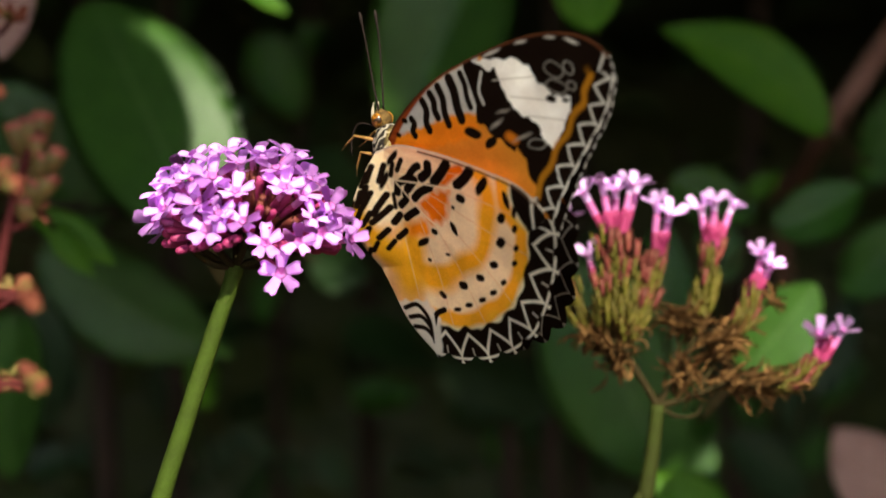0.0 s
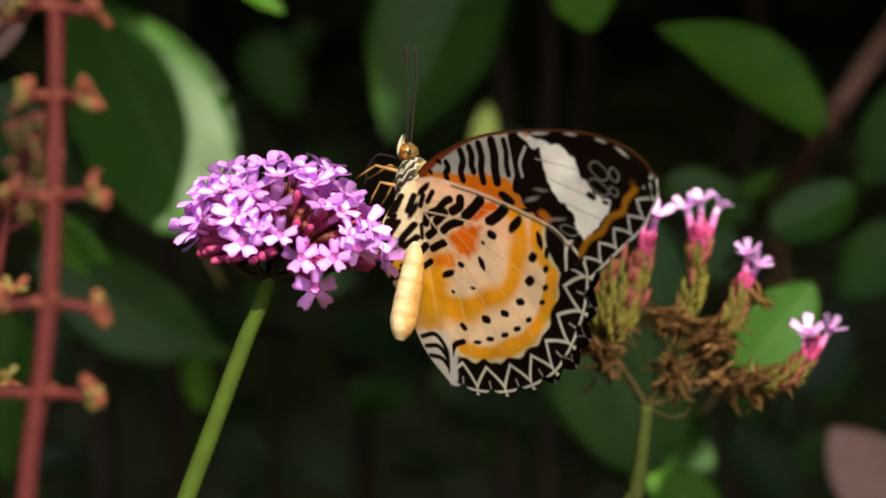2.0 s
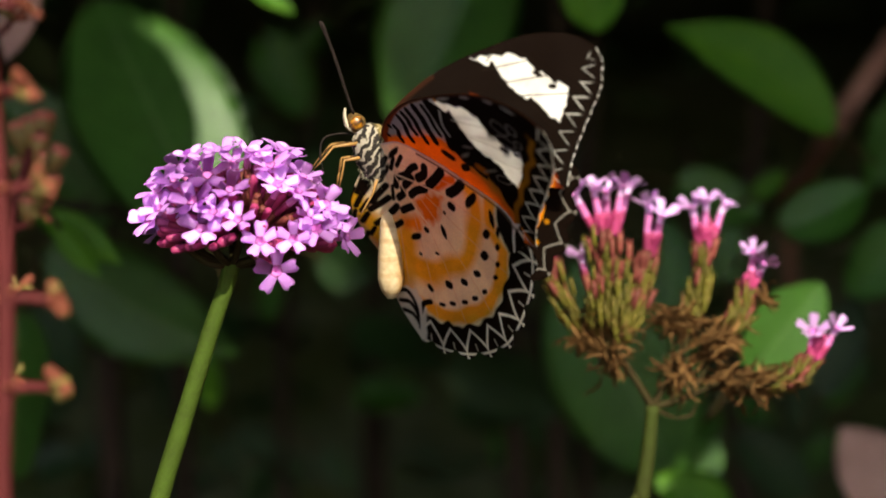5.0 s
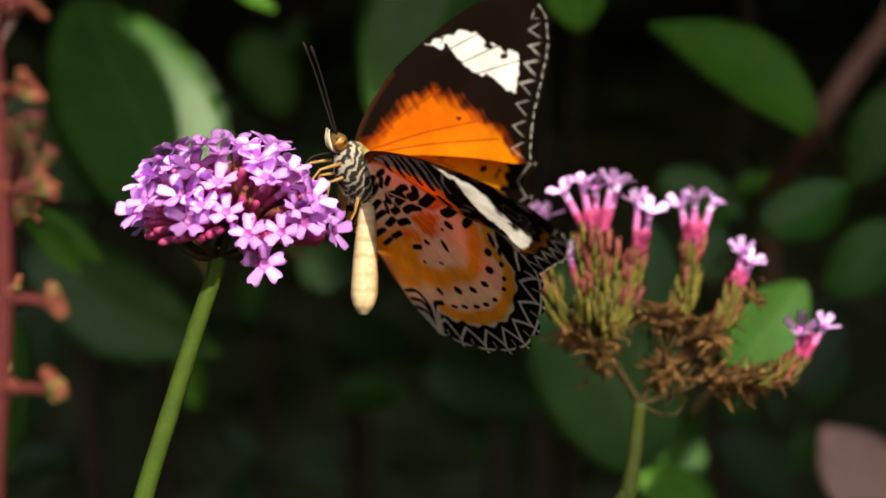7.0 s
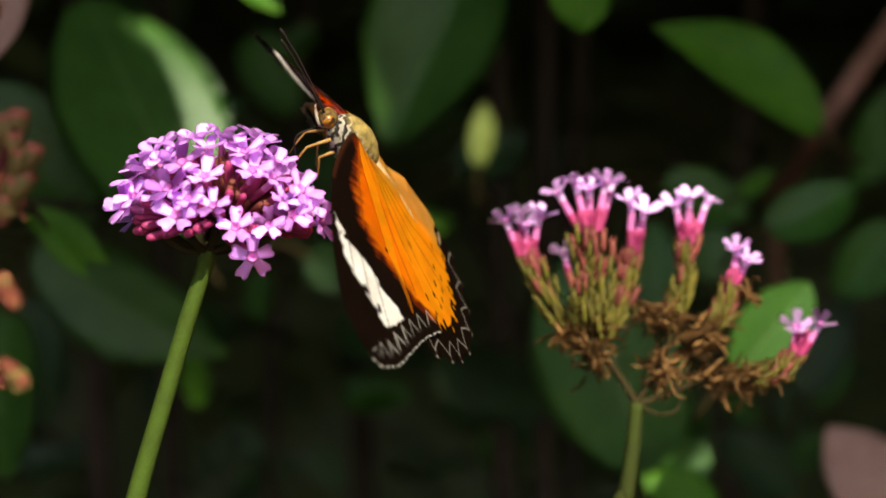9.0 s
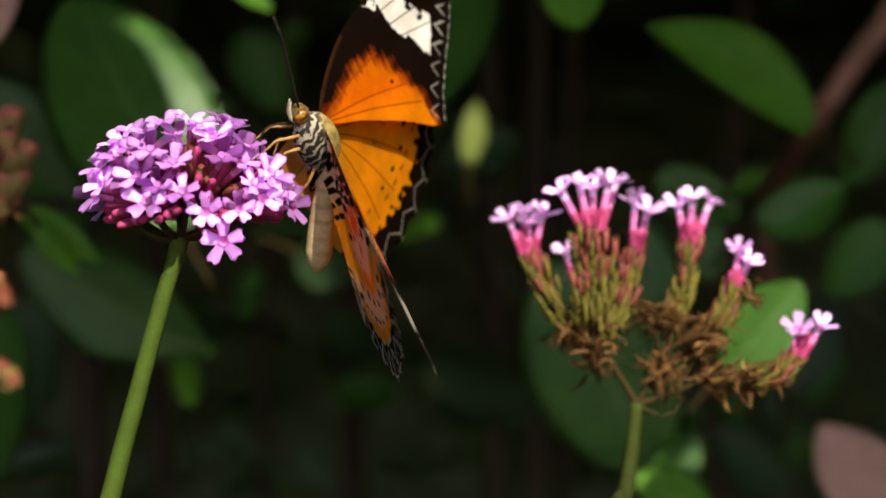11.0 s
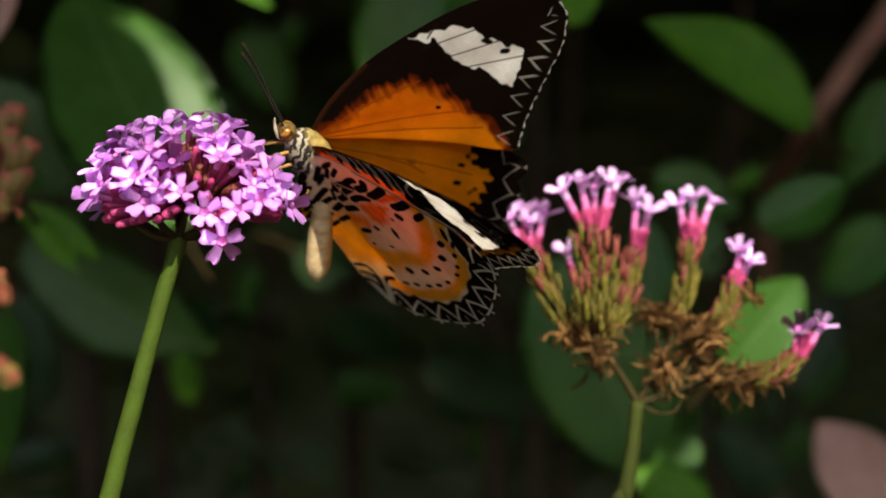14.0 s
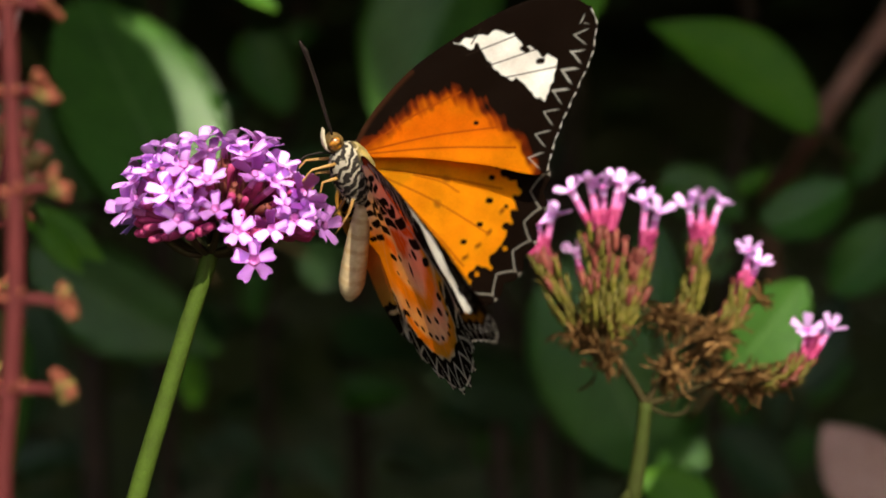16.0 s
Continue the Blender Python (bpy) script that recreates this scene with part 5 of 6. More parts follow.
fur(bm, 160, belly_hair, 1.0, rnd)
part("fur", bm, SCALE_WHITE, butterfly, "white hairs on the breast")
head = part("head", blob([(-2.6, 2.6, 0.7), (-2.7, 3.3, 1.35), (-2.8, 4.2, 1.6), (-2.9, 5.1, 1.25), (-2.9, 5.8, 0.4)], 14), HEAD_FUR, butterfly)
for side in (-1, 1):
    bm = bmesh.new()
    bmesh.ops.create_uvsphere(bm, u_segments=20, v_segments=14, radius=1.05 * MM)
    bmesh.ops.scale(bm, vec=(1.0, 0.7, 1.05), verts=bm.verts)
    bmesh.ops.translate(bm, vec=(-2.7 * MM, side * 1.05 * MM, 4.2 * MM), verts=bm.verts)
    part("eye", bm, EYE_AMBER, head, "amber compound eye")
    bm = bmesh.new()
    line = smooth_line([Vector((-2.6, side * 0.5, 5.6)) * MM, Vector((-2.2, side * 0.9, 10)) * MM, Vector((-1.7, side * 1.3, 15.5)) * MM, Vector((-1.6, side * 1.5, 20.5)) * MM], 6)
    tube(bm, line, [r * MM for r in np.interp(np.linspace(0, 1, len(line)), [0, 0.75, 0.85, 0.96, 1], [0.17, 0.14, 0.16, 0.30, 0.12])], 7)
    part("antenna", bm, LEG_DARK, head, "thin dark clubbed antenna")
    bm = bmesh.new()
    tube(bm, smooth_line([Vector((-3.2, side * 0.5, 2.8)) * MM, Vector((-4.1, side * 0.55, 4.0)) * MM, Vector((-4.0, side * 0.5, 5.6)) * MM, Vector((-3.4, side * 0.45, 6.9)) * MM], 4),
         [r * MM for r in np.interp(np.linspace(0, 1, 13), [0, 0.4, 1], [0.26, 0.36, 0.10])], 8)
    part("palp", bm, SCALE_WHITE, head, "white haired palp")
bm = bmesh.new()
line = smooth_line([Vector(q) * MM for q in ((-3.6, 0, 2.6), (-5.6, 0, 3.6), (-8.2, -0.4, 4.0), (-9.8, -0.8, 2.0), (-10.4, -1.0, -0.6))], 6)
tube(bm, line, 0.15 * MM, 6)
part("proboscis", bm, LEG_DARK, head)
for side in (-1, 1):
    for root, knee, foot in (((-3.4, 1.2), (-7.5, 2.4), (-11.6, 0.4)), ((-3.9, -1.0), (-6.8, -0.2), (-9.2, -3.8)), ((-2.8, -4.4), (-4.8, -6.6), (-8.2, -9.2))):
        bm = bmesh.new()
        pts = [Vector((root[0], side * 1.2, root[1])) * MM, Vector((knee[0], side * 2.0, knee[1])) * MM, Vector(((knee[0] * 0.4 + foot[0] * 0.6), side * 2.1, (knee[1] * 0.4 + foot[1] * 0.6))) * MM, Vector((foot[0], side * 1.7, foot[1])) * MM]
        tube(bm, [pts[0], pts[0].lerp(pts[1], 0.5), pts[1], pts[1].lerp(pts[2], 0.5), pts[2], pts[3]], [r * MM for r in (0.32, 0.27, 0.19, 0.17, 0.13, 0.08)], 8)
        part("leg", bm, LEG, butterfly, "tan jointed leg")

# the abdomen hangs from the thorax at its own origin, along -z
ABDOMEN_ROOT = Vector((-0.8, 0.4, -5.2)) * MM
rings = []
for i in range(61):
    t = i / 60
    r = 0.9 + 1.15 * math.sin(2.0 * t ** 1.1) + 0.06 * (0.5 - (t * 7.5) % 1.0)
    rings.append((0, -19.8 * t, 1.02 * r * math.sqrt(max(0.12, 1 - max(0, (t - 0.82) / 0.18) ** 2))))
abdomen = part("abdomen", blob(rings, 16), ABDOMEN, butterfly, "cream and yellow ringed abdomen", Matrix.Translation(ABDOMEN_ROOT))

FORE = {s: part("forewing", wing_mesh("forewing", FORE_COSTA, FORE_OUTER, FORE_INNER, 8, 0.35, paint_fore_under, paint_fore_upper, s), None, butterfly, "forewing, orange at the root with white band and dark tip") for s in (-1, 1)}
HIND = {s: part("hindwing", wing_mesh("hindwing", HIND_COSTA, HIND_OUTER, HIND_INNER, 8, 1.35, paint_hind_under, paint_hind_upper, s), None, butterfly, "hindwing, orange and cream with black zigzag border") for s in (-1, 1)}


# ---- the other plants at the edge ----
def bud_cluster(ob, place, way, rnd, count, size, mats):
    """Short buds in a loose whorl on ob."""
    side = Vector(way).orthogonal().normalized()
    for i in range(count):
        a = 2 * math.pi * i / count + rnd.uniform(-0.3, 0.3)
        out = side * math.cos(a) + Vector(way).normalized().cross(side) * math.sin(a)
        w = (out + Vector(way).normalized() * rnd.uniform(0.2, 0.9)).normalized()
        m = mats[rnd.randrange(len(mats))]
        part("bud", BUDS[m], None, ob, "", facing(Vector(place) + w * size * rnd.uniform(0.9, 1.2), w, (0.2, 0.1, 1), size / 0.004 * rnd.uniform(0.8, 1.15)))


BUDS = {"coral": bud_mesh("coral_bud", 0.0045, 0.0009, BUD), "green": bud_mesh("green_bud", 0.0050, 0.0009, BUD_GREEN),
        "oval": bud_mesh("oval_bud", 0.0060, 0.0024, BUD_GREEN), "tip": bud_mesh("bud_tip", 0.0040, 0.0023, BUD_PINK)}
RED_DEPTH = 0.18
RED_PIVOT = sight(0, 1500, RED_DEPTH)


def red_plant():
    """A reddish stem with whorls of coral buds, nearer than the flowers. Origin low on its stem."""
    rnd = random.Random(21)
    ob = thing("red_stemmed_plant", "slender red plant stem with whorls of coral buds", "plant", Matrix.Translation(RED_PIVOT))
    here = Matrix.Translation(-RED_PIVOT)
    bm = bmesh.new()
    pts = [Vector((0, 0, 0)), here @ sight(30, 1150, RED_DEPTH), here @ sight(42, 860, RED_DEPTH), here @ sight(70, 640, RED_DEPTH), here @ sight(86, 440, RED_DEPTH), here @ sight(92, 200, RED_DEPTH), here @ sight(92, -20, RED_DEPTH), here @ sight(84, -260, RED_DEPTH)]
    line = smooth_line(pts, 8)
    tube(bm, line, [r for r in np.interp(np.linspace(0, 1, len(line)), [0, 1], [0.0012, 0.0008])], 10)
    part("stem", bm, RED_STEM, ob)
    for v, spread in ((700, 100), (540, 105), (355, 85), (180, 70), (20, 80), (-140, 60)):
        p = here @ sight(np.interp(v, (-140, 180, 440, 700, 860), (88, 92, 86, 62, 42)), v, RED_DEPTH)
        for sgn in (-1, 1):
            end = p + Vector((sgn * spread * 0.75 / FOCAL * RED_DEPTH, rnd.uniform(-0.003, 0.003), rnd.uniform(-0.0005, 0.001)))
            bm = bmesh.new()
            tube(bm, smooth_line([p, p.lerp(end, 0.5) + Vector((0, 0, 0.0004)), end], 4), 0.0006, 7)
            part("bud_stalk", bm, RED_STEM, ob)
            bud_cluster(ob, end, (sgn, 0, 0.4), rnd, 13 if v > 400 else 9, 0.0024, ("coral", "coral", "coral", "green"))
        bud_cluster(ob, p, (0, 0, 1), rnd, 4, 0.0020, ("coral",))
    return ob


red = red_plant()
BUD_DEPTH = 0.33
BUD_PIVOT = sight(-80, 1500, BUD_DEPTH)


def budding_plant():
    """A taller cluster of pinkish green buds at the edge of the view."""
    rnd = random.Random(22)
    ob = thing("budding_plant", "clusters of pinkish green flower buds on a thin stem", "plant", Matrix.Translation(BUD_PIVOT))
    here = Matrix.Translation(-BUD_PIVOT)
    bm = bmesh.new()
    tube(bm, smooth_line([Vector((0, 0, 0)), here @ sight(-60, 900, BUD_DEPTH), here @ sight(-40, 600, BUD_DEPTH), here @ sight(-5, 380, BUD_DEPTH), here @ sight(30, 260, BUD_DEPTH), here @ sight(45, 225, BUD_DEPTH)], 8), 0.0010, 8)
    part("stem", bm, RED_STEM, ob)
    for h, v, n, way, size in ((45, 372, 3, (0.5, -0.4, -0.1), 0.0026), (4, 510, 4, (0.1, -0.5, 0.6), 0.0034), (-8, 668, 3, (0.7, -0.3, 0.0), 0.0030), (-5, 30, 4, (0, -0.4, 0.8), 0.004)):
        p = here @ sight(h, v, BUD_DEPTH)
        q = here @ sight(min(h - 30, np.interp(v, (0, 225, 380, 600, 900), (30, 45, -5, -40, -60))), v + 30, BUD_DEPTH)
        bm = bmesh.new()
        tube(bm, smooth_line([q, q.lerp(p, 0.5) + Vector((0, 0, -0.0006)), p], 4), 0.0006, 7)
        part("bud_stalk", bm, RED_STEM, ob)
        bud_cluster(ob, p, way, rnd, n + 1, size * 1.05, ("coral", "green", "green"))
    # the top cluster: upright oval buds, pinkish above and green below
    knot = here @ sight(12, 372, BUD_DEPTH)
    for h, v, lean in ((-12, 218, -0.3), (14, 208, -0.1), (38, 200, 0.15), (2, 248, -0.2), (30, 240, 0.1), (-14, 280, -0.4), (18, 284, 0.05), (44, 272, 0.35), (66, 262, 0.55), (-4, 322, -0.2), (26, 318, 0.25), (52, 308, 0.6), (10, 350, 0.1)):
        deep = BUD_DEPTH + rnd.uniform(-0.003, 0.003)
        p = here @ sight(h + 14, v, deep)
        way = Vector((lean + rnd.uniform(-0.1, 0.1), rnd.uniform(-0.35, 0.1), 1)).normalized()
        bm = bmesh.new()
        tube(bm, smooth_line([knot, knot.lerp(p, 0.6) + Vector((lean * 0.001, 0, -0.001)), p - way * 0.002], 4), 0.0005, 6)
        part("bud_stalk", bm, BUD_GREEN, ob)
        bud = part("bud", BUDS["oval"], None, ob, "", facing(p, way, (0.2, 0.1, 1), rnd.uniform(0.85, 1.15)))
        part("bud_tip", BUDS["tip"], None, bud, "pink bud tip", Matrix.Translation((0, 0, 0.0010)))
    return ob


budding = budding_plant()


stalk("plant_stalk", RED_PIVOT, -0.03, "red lower stalk of the bud plant", RED_STEM)
stalk("plant_stalk", BUD_PIVOT, -0.03, "reddish lower stalk of the budding plant", RED_STEM)


# ---- ground, thicket and the shade above ----
def ground():
    bm = bmesh.new()
    bmesh.ops.create_grid(bm, x_segments=60, y_segments=60, size=30)
    for v in bm.verts:
        v.co.z = 0.02 * noise.noise(v.co * 0.8) - 0.01
    return tagged(new("ground", to_mesh(bm, "ground", SOIL)), "dark bare soil under the shrubs", "ground", kind="structure")


ground()


def thicket(name, label, count, box, size, mats, seed, up=0.4, gaps=()):
    """Many loose leaves of one hedge in a box, joined."""
    rnd = random.Random(seed)
    base = [leaf_mesh("thicket_leaf", 0.05, 0.026, m, 0.2, 0.15, 0.9, 0.03, seed + i) for i, m in enumerate(mats)]
    verts, faces, mat_i, start = [], [], [], 0
    shapes = []
    for me in base:
        # a lighter copy of the blade: every second row and column of its upper sheet
        nl, nw = 22, 10
        pick = [(i, k) for i in range(0, nl + 1, 4) for k in range(0, nw + 1, 5)]
        shapes.append([me.vertices[i * (nw + 1) + k].co.copy() for i, k in pick])
    rows, cols = 6, 3
    for c in range(count):
        k = rnd.randrange(len(shapes))
        place = Vector([rnd.uniform(a, b) for a, b in box])
        turn = Euler((rnd.uniform(-0.9, 0.9) + up, rnd.uniform(-0.9, 0.9), rnd.uniform(0, 6.28))).to_matrix()
        s = size * rnd.uniform(0.6, 1.3)
        middle = place + turn @ Vector((0, 0.025 * s, 0))
        # gaps: holes along the sun's direction that light chosen leaves
        if any(((middle - g) - (middle - g).dot(SUN_FROM) * SUN_FROM).length < wide for g, wide in gaps):
            continue
        # with gaps given, nothing may shade the plants nearer than this
        if gaps and middle.y - (middle.z - EYE_HEIGHT) * SUN_FROM.y / SUN_FROM.z < 0.36:
            continue
        verts += [place + turn @ (v * s) for v in shapes[k]]
        for i in range(rows - 1):
            for j in range(cols - 1):
                a = start + i * cols + j
                faces.append((a, a + 1, a + cols + 1, a + cols))
                mat_i.append(k)
        start += rows * cols
    me = bpy.data.meshes.new(name)
    me.from_pydata([tuple(v) for v in verts], [], faces)
    for m in mats:
        me.materials.append(m)
    me.polygons.foreach_set("material_index", mat_i)
    me.polygons.foreach_set("use_smooth", [True] * len(faces))
    return tagged(new(name, me), label, "foliage", kind="stuff")


# hedge green kept very dark: the shrub's deep shade is in the colour
HEDGE = simple("shade-darkened hedge leaf", (0.033, 0.047, 0.013), (0.018, 0.026, 0.008), 60, 0.55, 0.0, 0.1)
thicket("hedge_foliage", "dense dark green foliage deep in the shrub", 1500, ((-0.9, 0.9), (0.75, 1.5), (0.1, 1.6)), 1.1, [HEDGE, LEAF_SHADED], 51)
# added above the view to keep sun off all but the chosen leaves
thicket("canopy_foliage", "unseen leaf canopy added to shade the shrub", 40000, ((-1.1, 1.1), (-1.1, 1.4), (1.12, 1.6)), 1.3, [HEDGE, LEAF_SHADED], 52,
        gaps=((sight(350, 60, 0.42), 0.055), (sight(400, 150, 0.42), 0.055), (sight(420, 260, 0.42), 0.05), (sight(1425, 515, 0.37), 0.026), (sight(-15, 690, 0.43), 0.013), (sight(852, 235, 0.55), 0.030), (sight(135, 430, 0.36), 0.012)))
thicket("near_foliage", "sparse dark leaves inside the shrub", 60, ((-0.25, 0.25), (0.5, 0.75), (0.70, 1.08)), 0.9, [HEDGE, LEAF_SHADED], 53)


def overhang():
    """An unseen slab added overhead to keep sky and sun off the shrub."""
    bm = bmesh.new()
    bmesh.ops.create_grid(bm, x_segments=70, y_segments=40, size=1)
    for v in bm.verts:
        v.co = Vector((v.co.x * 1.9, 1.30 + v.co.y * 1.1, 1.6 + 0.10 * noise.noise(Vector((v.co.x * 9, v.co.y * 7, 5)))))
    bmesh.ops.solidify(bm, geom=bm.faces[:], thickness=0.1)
    return tagged(new("shade_slab", to_mesh(bm, "shade_slab", HEDGE)), "unseen slab added overhead to shade the shrub", "hedge", kind="structure")


overhang()


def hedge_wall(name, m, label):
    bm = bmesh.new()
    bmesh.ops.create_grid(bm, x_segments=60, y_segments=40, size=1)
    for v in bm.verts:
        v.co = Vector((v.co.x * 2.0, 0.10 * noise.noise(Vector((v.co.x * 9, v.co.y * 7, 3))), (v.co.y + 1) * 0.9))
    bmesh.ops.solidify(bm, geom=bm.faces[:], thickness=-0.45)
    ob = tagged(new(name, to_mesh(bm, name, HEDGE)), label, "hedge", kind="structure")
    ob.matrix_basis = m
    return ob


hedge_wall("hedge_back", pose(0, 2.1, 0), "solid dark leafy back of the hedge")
# both sides are added out of view to hold back the low sky
hedge_wall("unseen_side_hedge", pose(-2.1, 0.6, 0, 0, 0, 90), "unseen dark hedge added at the side against sky light")
hedge_wall("unseen_side_hedge", pose(2.1, 0.6, 0, 0, 0, -90), "unseen dark hedge added at the side against sky light")



# leaves for the added side hedges, out of view as well
thicket("hedge_foliage", "unseen leaves added on the face of the side hedge", 1600, ((-1.75, -1.3), (-1.2, 1.7), (0.0, 1.8)), 1.3, [HEDGE, LEAF_SHADED], 54)
thicket("hedge_foliage", "unseen leaves added on the face of the side hedge", 1600, ((1.3, 1.75), (-1.2, 1.7), (0.0, 1.8)), 1.3, [HEDGE, LEAF_SHADED], 55)

